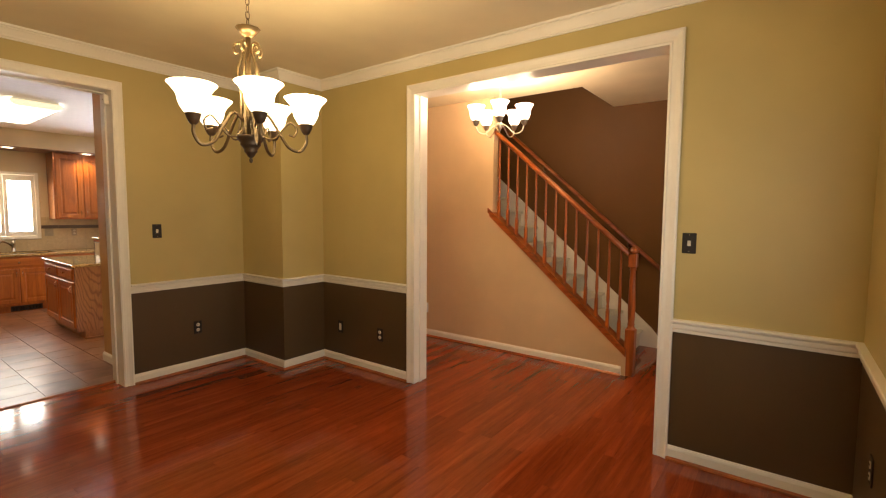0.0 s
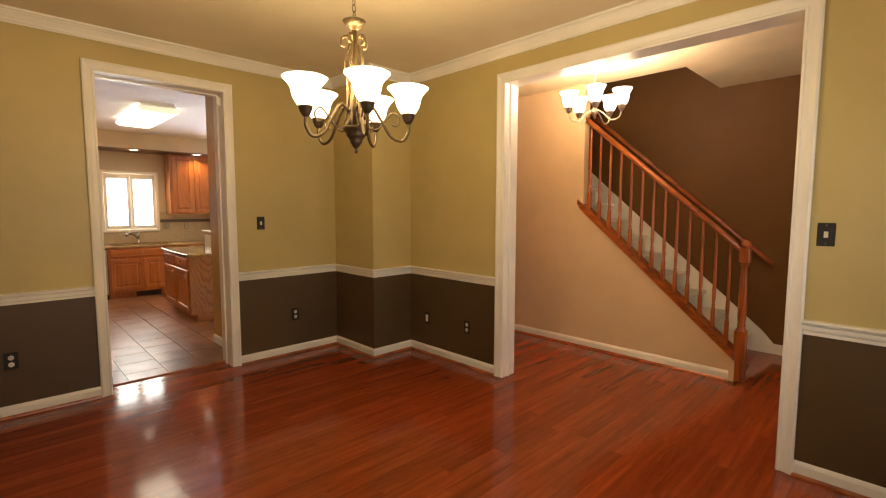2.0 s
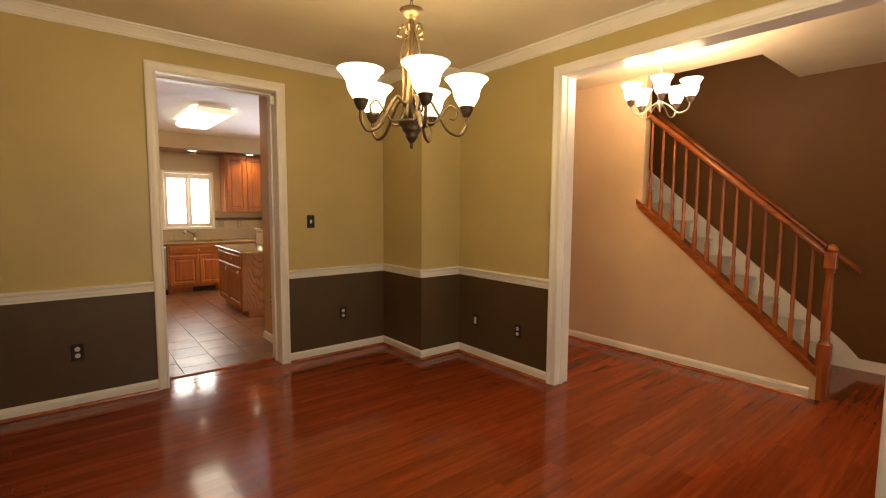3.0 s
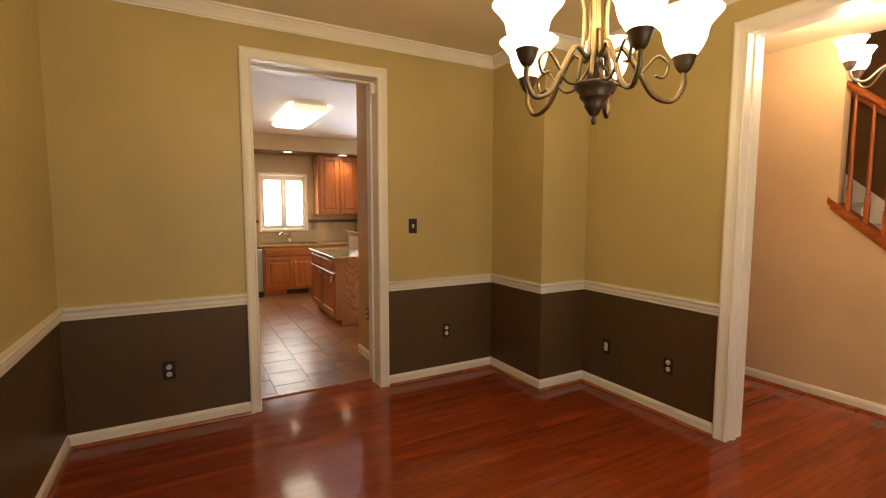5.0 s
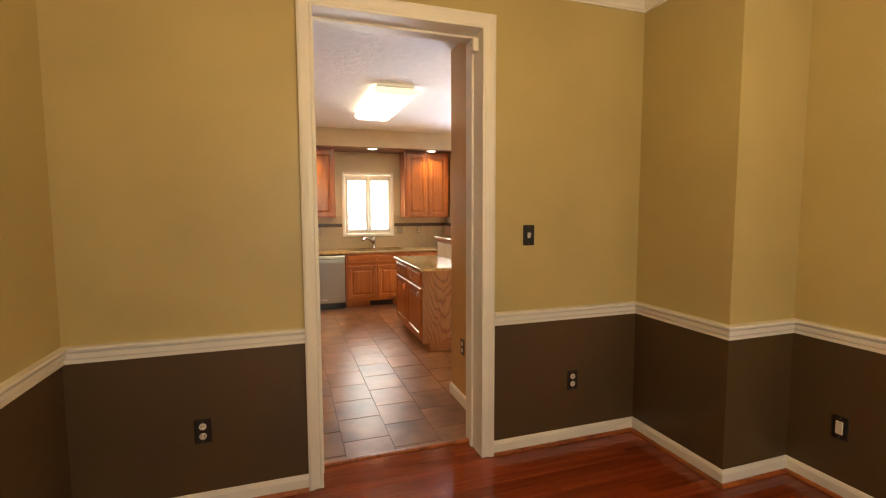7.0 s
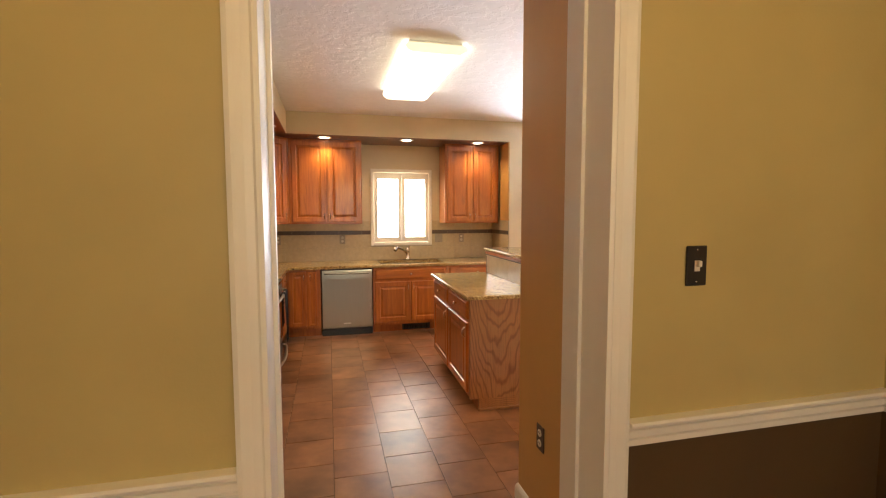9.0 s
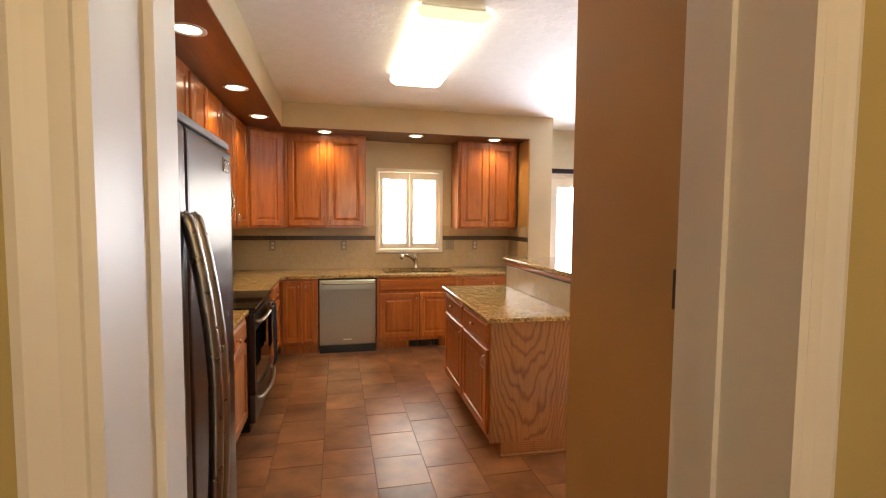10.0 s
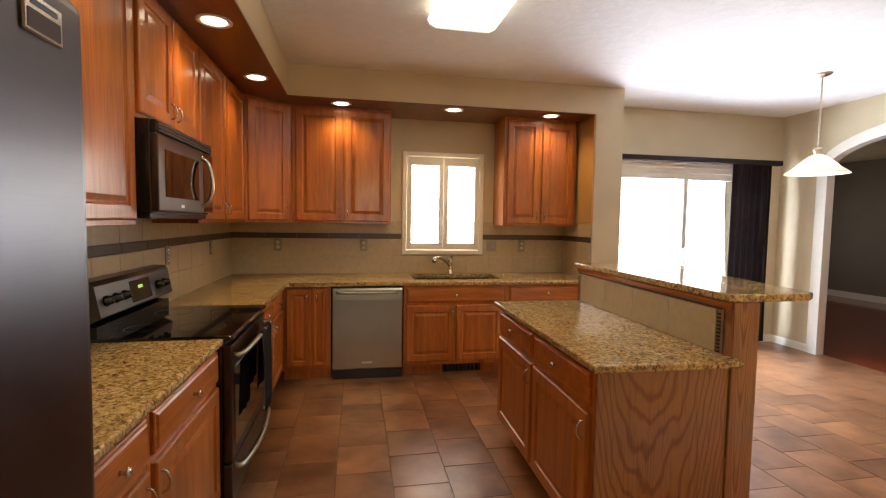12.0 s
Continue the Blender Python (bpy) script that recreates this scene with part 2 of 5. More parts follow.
def slate_tile(name):
    m, t, b = nodes_of(name)
    c = coords(t, per_object=True)
    n = add(t, "ShaderNodeTexNoise", Scale=3.4, Detail=3.0, Roughness=0.5)
    t.links.new(c, n.inputs["Vector"])
    n2 = add(t, "ShaderNodeTexNoise", Scale=9.0, Detail=4.0, Roughness=0.6)
    t.links.new(c, n2.inputs["Vector"])
    col = ramp(t, n.outputs[0], [(0.28, (0.110, 0.045, 0.019)), (0.74, (0.345, 0.172, 0.086))])
    col = mix(t, 1.0, col, ramp(t, n2.outputs[0], [(0.25, (0.80, 0.77, 0.74)), (0.75, (1.16, 1.15, 1.13))]), "MULTIPLY")
    oi = t.nodes.new("ShaderNodeObjectInfo")
    gi = t.nodes.new("ShaderNodeNewGeometry")
    ad = t.nodes.new("ShaderNodeMath"); ad.operation = "ADD"
    t.links.new(oi.outputs["Random"], ad.inputs[0]); t.links.new(gi.outputs["Random Per Island"], ad.inputs[1])
    fr = t.nodes.new("ShaderNodeMath"); fr.operation = "FRACT"
    t.links.new(ad.outputs[0], fr.inputs[0])
    col = mix(t, 1.0, col, ramp(t, fr.outputs[0], [(0.0, (0.86, 0.87, 0.90)), (1.0, (1.10, 1.06, 1.01))]), "MULTIPLY")
    t.links.new(col, b.inputs["Base Color"])
    b.inputs["Roughness"].default_value = 0.29
    b.inputs["Specular IOR Level"].default_value = 0.5
    return m


def carpet_mat(name, c, sheen=0.3):
    m, t, b = nodes_of(name)
    n = add(t, "ShaderNodeTexNoise", Scale=180.0, Detail=4.0)
    t.links.new(coords(t), n.inputs["Vector"])
    t.links.new(ramp(t, n.outputs[0], [(0.3, tint(c, 0.7)), (0.7, tint(c, 1.15))]), b.inputs["Base Color"])
    b.inputs["Roughness"].default_value = 0.95
    b.inputs["Sheen Weight"].default_value = sheen
    bump(t, b, n.outputs[0], 0.6, 0.006)
    return m


M_KHAKI = paint("khaki_paint", (0.50, 0.402, 0.168), 0.45)
M_BROWN = paint("brown_paint", (0.086, 0.052, 0.020), 0.45)
M_KITCH = paint("kitchen_beige_paint", (0.61, 0.52, 0.345), 0.5)
# kitchen beige taken darker: the passage's shade is put into this tan
M_PASS = paint("pantry_shaded_tan", (0.52, 0.30, 0.095), 0.5)
M_HALL = paint("hall_tan_paint", (0.66, 0.49, 0.30), 0.55)
M_STAIR = paint("stair_brown_paint", (0.118, 0.055, 0.016), 0.55, spec=0.2)
M_TAUPE = paint("taupe_paint", (0.20, 0.165, 0.125), 0.6)
M_TRIM = paint("white_trim_paint", (0.82, 0.785, 0.70), 0.40, 60, 0.03)
M_CEIL = paint("cream_ceiling_paint", (0.80, 0.70, 0.49), 0.7, 90, 0.2)
M_KCEIL = knockdown("knockdown_ceiling", (0.82, 0.80, 0.77))
M_OAK = oak("honey_oak", (0.30, 0.080, 0.009), (0.44, 0.130, 0.016), (0.55, 0.188, 0.028), "z", figure=0.3, coat=0.5)
M_OAKH = oak("honey_oak_cross", (0.30, 0.080, 0.009), (0.44, 0.130, 0.016), (0.55, 0.188, 0.028), "x", figure=0.3)
M_OAKY = oak("honey_oak_long", (0.30, 0.080, 0.009), (0.44, 0.130, 0.016), (0.55, 0.188, 0.028), "y", figure=0.3)
M_PANEL = veneer("oak_veneer")
M_RAIL = oak("cherry_oak_rail", (0.27, 0.062, 0.011), (0.38, 0.098, 0.018), (0.46, 0.140, 0.030), "y", 0.28)
M_RAILZ = oak("cherry_oak_post", (0.27, 0.062, 0.011), (0.38, 0.098, 0.018), (0.46, 0.140, 0.030), "z", 0.3)
M_SOFFIT = oak("dark_cherry_panel", (0.12, 0.030, 0.008), (0.17, 0.046, 0.012), (0.22, 0.066, 0.018), "y", 0.3, figure=0.3)
# darker than the cross-grain steel: dim reflections are put into its colour
M_STEEL = metal("brushed_steel_darkened", (0.118, 0.108, 0.102), 0.32, (3, 3, 260))
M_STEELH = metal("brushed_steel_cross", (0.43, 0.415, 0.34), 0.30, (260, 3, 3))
# stainless with reflections of dark surroundings put into the colour
M_DSTEEL = metal("stainless_darkened", (0.085, 0.068, 0.058), 0.28, (260, 3, 3))
M_HANDLE = metal("satin_steel_handle", (0.36, 0.32, 0.275), 0.28)
M_CHROME = metal("satin_nickel", (0.66, 0.63, 0.57), 0.2)
M_BRONZE = metal("antique_bronze", (0.19, 0.136, 0.072), 0.42, None, 0.9)
M_DBRONZE = metal("dark_bronze", (0.105, 0.068, 0.038), 0.45, None, 0.6)
M_NICKEL = metal("pale_nickel", (0.70, 0.62, 0.50), 0.3)
M_BLACK = plain("black_enamel", (0.012, 0.012, 0.012), 0.22)
M_BGLASS = plain("black_glass", (0.006, 0.006, 0.007), 0.05, 0.0, 0.5)
M_DARK = plain("dark_plate", (0.012, 0.009, 0.007), 0.5)
M_BRPLATE = plain("brown_plate", (0.06, 0.036, 0.02), 0.45)
M_GRPLATE = plain("grey_plate", (0.33, 0.29, 0.22), 0.4)
M_GRCAP = plain("grey_enamel", (0.20, 0.195, 0.185), 0.4)
M_IVORY = plain("ivory_plastic", (0.72, 0.67, 0.55), 0.35)
M_WHITE = plain("white_plastic", (0.80, 0.79, 0.76), 0.35)
M_SPLASH = plain("cream_wall_tile", (0.50, 0.40, 0.245), 0.3)
M_LISTEL = plain("dark_listel_tile", (0.075, 0.048, 0.032), 0.3)
M_GROUT = plain("grey_brown_grout", (0.085, 0.054, 0.035), 0.9)
M_SPGROUT = plain("cream_grout", (0.40, 0.35, 0.25), 0.9)
M_GRANITE = granite("gold_granite")
M_STRIP = strip_wood("cherry_strip_floor")
M_TILE = slate_tile("brown_slate_tile")
M_CARPET = carpet_mat("sage_carpet", (0.60, 0.575, 0.45))
M_GRASS = carpet_mat("lawn_grass", (0.07, 0.10, 0.035), 0.0)
M_CURTAIN = carpet_mat("dark_curtain_cloth", (0.026, 0.016, 0.018), 0.0)
M_TOWEL = carpet_mat("navy_towel_cloth", (0.014, 0.015, 0.022), 0.0)
M_SHADE = glow("lit_frosted_glass", (1.0, 0.80, 0.52), 5.5)
M_SHADE2 = glow("lit_frosted_glass_hall", (1.0, 0.80, 0.60), 5.0)
M_PSHADE = glow("lit_alabaster_glass", (1.0, 0.88, 0.66), 0.75)
M_LENS = glow("lit_prismatic_lens", TUBE, 5.5)
# end caps glow weakly themselves, standing in for light from the tubes
M_ENDCAP = glow("lens_end_cap", TUBE, 0.9, (0.7, 0.64, 0.4))
M_CAN = glow("lit_downlight", (1.0, 0.84, 0.60), 9.0)
M_OUT = glow("bright_daylight", (0.97, 0.98, 1.0), 3.2)
M_CLOCK = glow("green_display", (0.5, 0.9, 0.15), 0.9, (0.05, 0.08, 0.02))


def glass_mat(name):
    m, t, b = nodes_of(name)
    b.inputs["Roughness"].default_value = 0.01
    b.inputs["Transmission Weight"].default_value = 1.0
    b.inputs["IOR"].default_value = 1.05
    return m


M_GLASS = glass_mat("window_glass")


# ---------- mesh helpers ----------
def bm_box(x0, x1, y0, y1, z0, z1, bev=0.0, seg=1, bm=None):
    own = bm is None
    bm = bm or bmesh.new()
    r = bmesh.ops.create_cube(bm, size=1.0)
    bmesh.ops.scale(bm, vec=(x1 - x0, y1 - y0, z1 - z0), verts=r["verts"])
    bmesh.ops.translate(bm, vec=((x0 + x1) / 2, (y0 + y1) / 2, (z0 + z1) / 2), verts=r["verts"])
    if bev:
        es = list({e for v in r["verts"] for e in v.link_edges})
        bmesh.ops.bevel(bm, geom=es, offset=bev, segments=seg, affect="EDGES", profile=0.6)
    return bm


def lathe(profile, segs=24, bm=None, m=None):
    bm = bm or bmesh.new()
    rings = []
    for r, z in profile:
        if r < 1e-5:
            rings.append([bm.verts.new((0, 0, z))])
        else:
            rings.append([bm.verts.new((r * math.cos(2 * math.pi * i / segs), r * math.sin(2 * math.pi * i / segs), z)) for i in range(segs)])
    made = [v for q in rings for v in q]
    for a, b in zip(rings, rings[1:]):
        for i in range(segs):
            j = (i + 1) % segs
            q = [a[i % len(a)], a[j % len(a)], b[j % len(b)], b[i % len(b)]]
            q = list(dict.fromkeys(q))
            if len(q) > 2:
                f = bm.faces.new(q)
                f.smooth = True
    if m is not None:
        bmesh.ops.transform(bm, matrix=m, verts=made)
    return bm


def tube(points, r, segs=8, bm=None):
    bm = bm or bmesh.new()
    pts = [Vector(p) for p in points]
    rings = []
    up = Vector((0.13, 0.27, 0.95))
    for i, p in enumerate(pts):
        d = (pts[min(i + 1, len(pts) - 1)] - pts[max(i - 1, 0)]).normalized()
        a = d.cross(up)
        if a.length < 0.1:
            a = d.cross(Vector((1, 0, 0)))
        a.normalize()
        c = d.cross(a)
        rr = r[i] if isinstance(r, (list, tuple)) else r
        rings.append([bm.verts.new(p + rr * (math.cos(2 * math.pi * k / segs) * a + math.sin(2 * math.pi * k / segs) * c)) for k in range(segs)])
    for a, c in zip(rings, rings[1:]):
        for k in range(segs):
            f = bm.faces.new((a[k], a[(k + 1) % segs], c[(k + 1) % segs], c[k]))
            f.smooth = True
    bm.faces.new(rings[0]); bm.faces.new(rings[-1])
    return bm


def spline(ctrl, n=8):
    """Smooth curve through control points."""
    c = [Vector(p) for p in ctrl]
    c = [2 * c[0] - c[1]] + c + [2 * c[-1] - c[-2]]
    out = []
    for i in range(1, len(c) - 2):
        for k in range(n):
            s = k / n
            out.append(0.5 * (2 * c[i] + (c[i + 1] - c[i - 1]) * s + (2 * c[i - 1] - 5 * c[i] + 4 * c[i + 1] - c[i + 2]) * s * s
                              + (3 * c[i] - c[i - 1] - 3 * c[i + 1] + c[i + 2]) * s ** 3))
    out.append(c[-2])
    return out


def extrude_profile(profile, p0, p1, out, m0=0, m1=0, bm=None):
    """A moulding: profile of (proud, height) run from p0 to p1; m0, m1: 1 mitred round an outside corner, -1 into an inside corner."""
    bm = bm or bmesh.new()
    p0, p1, out = Vector(p0), Vector(p1), Vector(out)
    d = (p1 - p0).normalized()
    ends = []
    for p, mm, s in ((p0, m0, -1), (p1, m1, 1)):
        ends.append([bm.verts.new(p + out * a + Vector((0, 0, h)) + d * s * mm * a) for a, h in profile])
    n = len(profile)
    for i in range(n):
        j = (i + 1) % n
        bm.faces.new((ends[0][i], ends[0][j], ends[1][j], ends[1][i]))
    bm.faces.new(ends[0]); bm.faces.new(list(reversed(ends[1])))
    return bm


def poly_prism(pts, a0, a1, axis="x", bm=None):
    """A flat outline given in the two other axes, thick from a0 to a1."""
    bm = bm or bmesh.new()
    def at(u, v, a):
        return {"x": (a, u, v), "y": (u, a, v), "z": (u, v, a)}[axis]
    f0 = [bm.verts.new(at(u, v, a0)) for u, v in pts]
    f1 = [bm.verts.new(at(u, v, a1)) for u, v in pts]
    n = len(pts)
    for i in range(n):
        bm.faces.new((f0[i], f0[(i + 1) % n], f1[(i + 1) % n], f1[i]))
    bm.faces.new(f0); bm.faces.new(list(reversed(f1)))
    return bm


def mesh_of(name, bm, material):
    bmesh.ops.recalc_face_normals(bm, faces=bm.faces[:])
    me = bpy.data.meshes.new(name)
    bm.to_mesh(me)
    bm.free()
    for q in (material if isinstance(material, (list, tuple)) else [material]):
        me.materials.append(q)
    return me


def part(name, bm, material, parent, label="", m=None):
    ob = new(name, mesh_of(name, bm, material))
    ob.parent = parent
    if m is not None:
        ob.matrix_basis = m
    return tagged(ob, label) if label else ob


def thing(name, label, category, m=None, group=""):
    ob = new(name)
    ob.empty_display_size = 0.05
    if m is not None:
        ob.matrix_world = m
    return tagged(ob, label, category, group)


def solid(name, bm, material, label, category, kind="structure", group=""):
    return tagged(new(name, mesh_of(name, bm, material)), label, category, group, kind)


def boxes(*bs):
    bm = bmesh.new()
    for q in bs:
        bm_box(*q, bm=bm)
    return bm


# ---------- walls, ceilings ----------
def multi(bs):
    """Boxes with a material slot each, in one mesh."""
    bm = bmesh.new()
    for q, i in bs:
        n = len(bm.faces)
        bm_box(*q, bm=bm)
        bm.faces.ensure_lookup_table()
        for f in bm.faces[n:]:
            f.material_index = i
    return bm


RZ = 0.825
TOP = 2.86


def two_tone(x0, x1, y0, y1, z1=TOP):
    return [((x0, x1, y0, y1, -0.1, RZ), 1), ((x0, x1, y0, y1, RZ, z1), 0)]


W2 = [M_KHAKI, M_BROWN, M_HALL, M_KITCH]
LW = "khaki painted wall above a dark brown dado"
solid("wall_north", multi(two_tone(-0.68, DKL - 0.02, YK, YT - 0.05) + two_tone(DKR + 0.02, XR, YK, YT - 0.05)
      + [((DKL - 0.02, DKR + 0.02, YK, YT - 0.05, DKT + 0.02, TOP), 0),
         ((-0.68, DKL - 0.02, YT - 0.05, YT, -0.1, TOP), 3), ((DKR + 0.02, 5.85, YT - 0.05, YT, -0.1, TOP), 3),
         ((DKL - 0.02, DKR + 0.02, YT - 0.05, YT, DKT + 0.02, TOP), 3)]), W2, LW, "wall")
solid("wall_corner_box", multi(two_tone(CH_X, XR, CH_Y, YK)), W2, "khaki and brown boxed-in wall corner", "wall")
xm = XR + 0.08
solid("wall_east", multi(two_tone(XR, xm, YR - 0.15, WOL - 0.02) + two_tone(XR, xm, WOR + 0.02, YT - 0.05)
      + [((XR, xm, WOL - 0.02, WOR + 0.02, WOT + 0.02, TOP), 0),
         ((xm, xm + 0.07, -1.6, WOL - 0.02, -0.1, TOP), 2), ((xm, xm + 0.07, WOR + 0.02, YT - 0.05, -0.1, TOP), 2),
         ((xm, xm + 0.07, WOL - 0.02, WOR + 0.02, WOT + 0.02, TOP), 2)]), W2, LW, "wall")
solid("wall_west", multi(two_tone(XL - 0.15, XL, YR - 0.15, YK)), W2, LW, "wall")
solid("wall_south", multi(two_tone(XL, 0.30, YR - 0.15, YR) + two_tone(2.0, XR, YR - 0.15, YR)
      + [((0.30, 2.0, YR - 0.15, YR, -0.1, RZ), 1), ((0.30, 2.0, YR - 0.15, YR, 2.15, TOP), 0)]), W2, LW, "wall")
solid("ceiling_dining", bm_box(XL - 0.15, XR, YR - 0.15, YK, CEIL_D, CEIL_D + 0.1), M_CEIL, "smooth warm white dining room ceiling", "ceiling")
solid("ceiling_hall", boxes((xm + 0.07, HX + 0.15, -1.6, 4.42, CEIL_H, CEIL_H + 0.25), (HX + 0.15, SX, -1.6, 1.475, CEIL_H, CEIL_H + 0.25)), M_CEIL, "white hall ceiling cut away over the stairs", "ceiling")
solid("ceiling_kitchen", bm_box(KXL - 0.15, KXR, YT, KYB, CEIL_K, CEIL_K + 0.15), M_KCEIL, "white knockdown textured kitchen ceiling", "ceiling")
solid("ceiling_family_room", boxes((KXR, 10.4, 5.3, 9.5, CEIL_K, CEIL_K + 0.15), (KXR, 10.4, 9.5, 13.3, CEIL_K, CEIL_K + 0.15)), M_CEIL, "white family room ceiling", "ceiling")
# unseen lid, added to keep stray light out of the stairwell
solid("ceiling_stairwell", bm_box(HX - 0.1, SX + 0.12, 1.38, 5.6, 5.2, 5.3), M_CEIL, "white closing lid over the stairwell", "ceiling")

# hall
CAP = lambda y: 0.272 + (y - 0.955) * 0.870
solid("wall_under_stairs", poly_prism([(0.935, -0.1), (4.42, -0.1), (4.42, CEIL_H), (2.372, CEIL_H), (2.372, CAP(2.372) - 0.05), (0.935, CAP(0.935) - 0.05)], HX, HX + 0.10, "x"),
      M_HALL, "tan painted wall below the stairs", "wall")
solid("wall_stair", bm_box(SX, SX + 0.12, -1.6, 5.6, -0.1, 5.2), M_STAIR, "dark brown painted stair wall", "wall")
solid("wall_hall_end", bm_box(xm + 0.07, HX, YT - 0.17, YT - 0.05, -0.1, CEIL_H), M_HALL, "tan painted hall end wall", "wall")
solid("wall_hall_front", boxes((xm + 0.07, SX, -1.72, -1.6, -0.1, CEIL_H)), M_HALL, "tan painted front hall wall", "wall")
# unseen upper hall sides, added to stop light leaking in
solid("wall_stairwell_upper", boxes((HX, HX + 0.15, 1.38, 5.6, CEIL_H + 0.25, 5.2), (HX + 0.15, SX, 1.38, 1.475, CEIL_H + 0.25, 5.2), (HX + 0.1, SX, 5.48, 5.6, 0.0, 5.2), (HX, HX + 0.1, 4.42, 5.6, 0.0, CEIL_H + 0.25)),
      M_STAIR, "dark brown upper stairwell walls", "wall")

# kitchen
solid("wall_kitchen_west", bm_box(KXL - 0.15, KXL, YT, KYB + 0.15, -0.1, TOP), M_KITCH, "beige painted kitchen wall", "wall")
WX0, WX1, WZ0, WZ1 = 1.268, 2.028, 1.090, 2.043
DX0, DX1, DZ1 = 3.575, 5.405, 2.03
solid("wall_kitchen_north", boxes((KXL, WX0, KYB, KYB + 0.15, -0.1, TOP), (WX1, DX0, KYB, KYB + 0.15, -0.1, TOP), (DX1, KXR, KYB, KYB + 0.15, -0.1, TOP),
      (WX0, WX1, KYB, KYB + 0.15, -0.1, WZ0), (WX0, WX1, KYB, KYB + 0.15, WZ1, TOP), (DX0, DX1, KYB, KYB + 0.15, DZ1, TOP)), M_KITCH, "beige painted kitchen wall with window and patio door", "wall")
solid("wall_pantry", boxes((PX, PX + 0.12, YT, PY, -0.1, CEIL_K), (PX + 0.12, KXR, PY - 0.12, PY, -0.1, CEIL_K)), M_PASS, "pantry wall in a shade-darkened tan", "wall")
solid("soffit_west", bm_box(KXL, SOF_X, YT, KYB, SOF_Z, CEIL_K), M_KITCH, "beige soffit above the wall cabinets", "soffit")
solid("soffit_north", bm_box(SOF_X, WGL, SOF_Y, KYB, SOF_Z, CEIL_K), M_KITCH, "beige soffit above the sink wall", "soffit")
solid("soffit_panel_west", bm_box(KXL + 0.002, SOF_X - 0.004, YT + 0.002, KYB - 0.002, SOF_Z - 0.0060, SOF_Z - 0.0005), M_SOFFIT, "dark stained wood panel under the soffit", "soffit")
solid("soffit_panel_north", bm_box(SOF_X - 0.003, WGL - 0.003, SOF_Y + 0.004, KYB - 0.002, SOF_Z - 0.0060, SOF_Z - 0.0005), M_SOFFIT, "dark stained wood panel under the soffit", "soffit")
solid("wall_wing", bm_box(WGL, WGR, SOF_Y, KYB, -0.1, CEIL_K), M_KITCH, "beige wing wall beside the sink run", "wall")

# arch to the family room: opening in the east kitchen wall
AY0, AY1, AZS, ARISE = 6.76, 8.86, 2.01, 0.30


def arch_pts(y0, y1, zs, rise, n=20):
    c, r = (y0 + y1) / 2, (y1 - y0) / 2
    return [(c + r * math.cos(math.pi * i / n), zs + rise * math.sin(math.pi * i / n)) for i in range(n + 1)]


ap = arch_pts(AY0, AY1, AZS, ARISE)
solid("wall_kitchen_east", poly_prism([(AY1 + 0.004, -0.1), (KYB, -0.1), (KYB, CEIL_K), (PY - 0.12, CEIL_K), (PY - 0.12, -0.1), (AY0 - 0.004, -0.1)] + [(y, z) for y, z in reversed(arch_pts(AY0 - 0.004, AY1 + 0.004, AZS, ARISE + 0.004))], KXR, KXR + 0.07, "x"),
      M_KITCH, "beige wall with an arched opening", "wall")
CW = 0.12
apo = arch_pts(AY0 - CW, AY1 + CW, AZS, ARISE + CW)
bm = bmesh.new()
inn, ou = [(AY1, 0.0)] + ap + [(AY0, 0.0)], [(AY1 + CW, 0.0)] + apo + [(AY0 - CW, 0.0)]
vs = [[bm.verts.new((x, *p)) for p in row] for row, x in ((inn, KXR - 0.025), (ou, KXR - 0.018), (ou, KXR), (inn, KXR + 0.075))]
for a, b_ in ((0, 1), (1, 2), (0, 3)):
    for i in range(len(inn) - 1):
        bm.faces.new((vs[a][i], vs[a][i + 1], vs[b_][i + 1], vs[b_][i]))
solid("trim_arch", bm, M_TRIM, "white painted arch casing", "trim")
solid("wall_family_room", boxes((10.3, 10.4, 5.4, 13.2, -0.1, CEIL_K), (KXR + 0.15, 10.4, 5.3, 5.4, -0.1, CEIL_K)), M_TAUPE, "taupe family room wall", "wall")
# the opening from x 7.4 to 9.0 is unseen, added for the fill lamp
solid("wall_family_room_north", boxes((KXR, 7.4, 13.2, 13.3, -0.1, CEIL_K), (9.0, 10.4, 13.2, 13.3, -0.1, CEIL_K), (7.4, 9.0, 13.2, 13.3, -0.1, 0.8), (7.4, 9.0, 13.2, 13.3, 2.2, CEIL_K), (KXR, KXR + 0.15, KYB + 0.001, 13.2, -0.1, CEIL_K)), M_TAUPE, "taupe family room wall", "wall")
solid("baseboard_family_room", bm_box(10.285, 10.299, 5.4, 13.2, 0.0, 0.12), M_TRIM, "white baseboard", "baseboard")

# ---------- mouldings ----------
CROWN = [(0, -0.095), (0.010, -0.095), (0.010, -0.084), (0.016, -0.080), (0.020, -0.066), (0.036, -0.036), (0.044, -0.026), (0.044, -0.019), (0.056, -0.015), (0.060, -0.002), (0, -0.002)]
RAIL = [(0, 0.788), (0.013, 0.788), (0.014, 0.805), (0.006, 0.809), (0.006, 0.814), (0.021, 0.817), (0.022, 0.837), (0.012, 0.841), (0.012, 0.846), (0.032, 0.849), (0.035, 0.857), (0.031, 0.864), (0, 0.866)]
BASE = [(0, 0.0), (0.014, 0.0), (0.014, 0.062), (0.010, 0.074), (0.004, 0.084), (0, 0.085)]
SHOE = [(0.014, 0.0), (0.030, 0.0), (0.027, 0.010), (0.020, 0.017), (0.014, 0.018)]
COB = 0.075


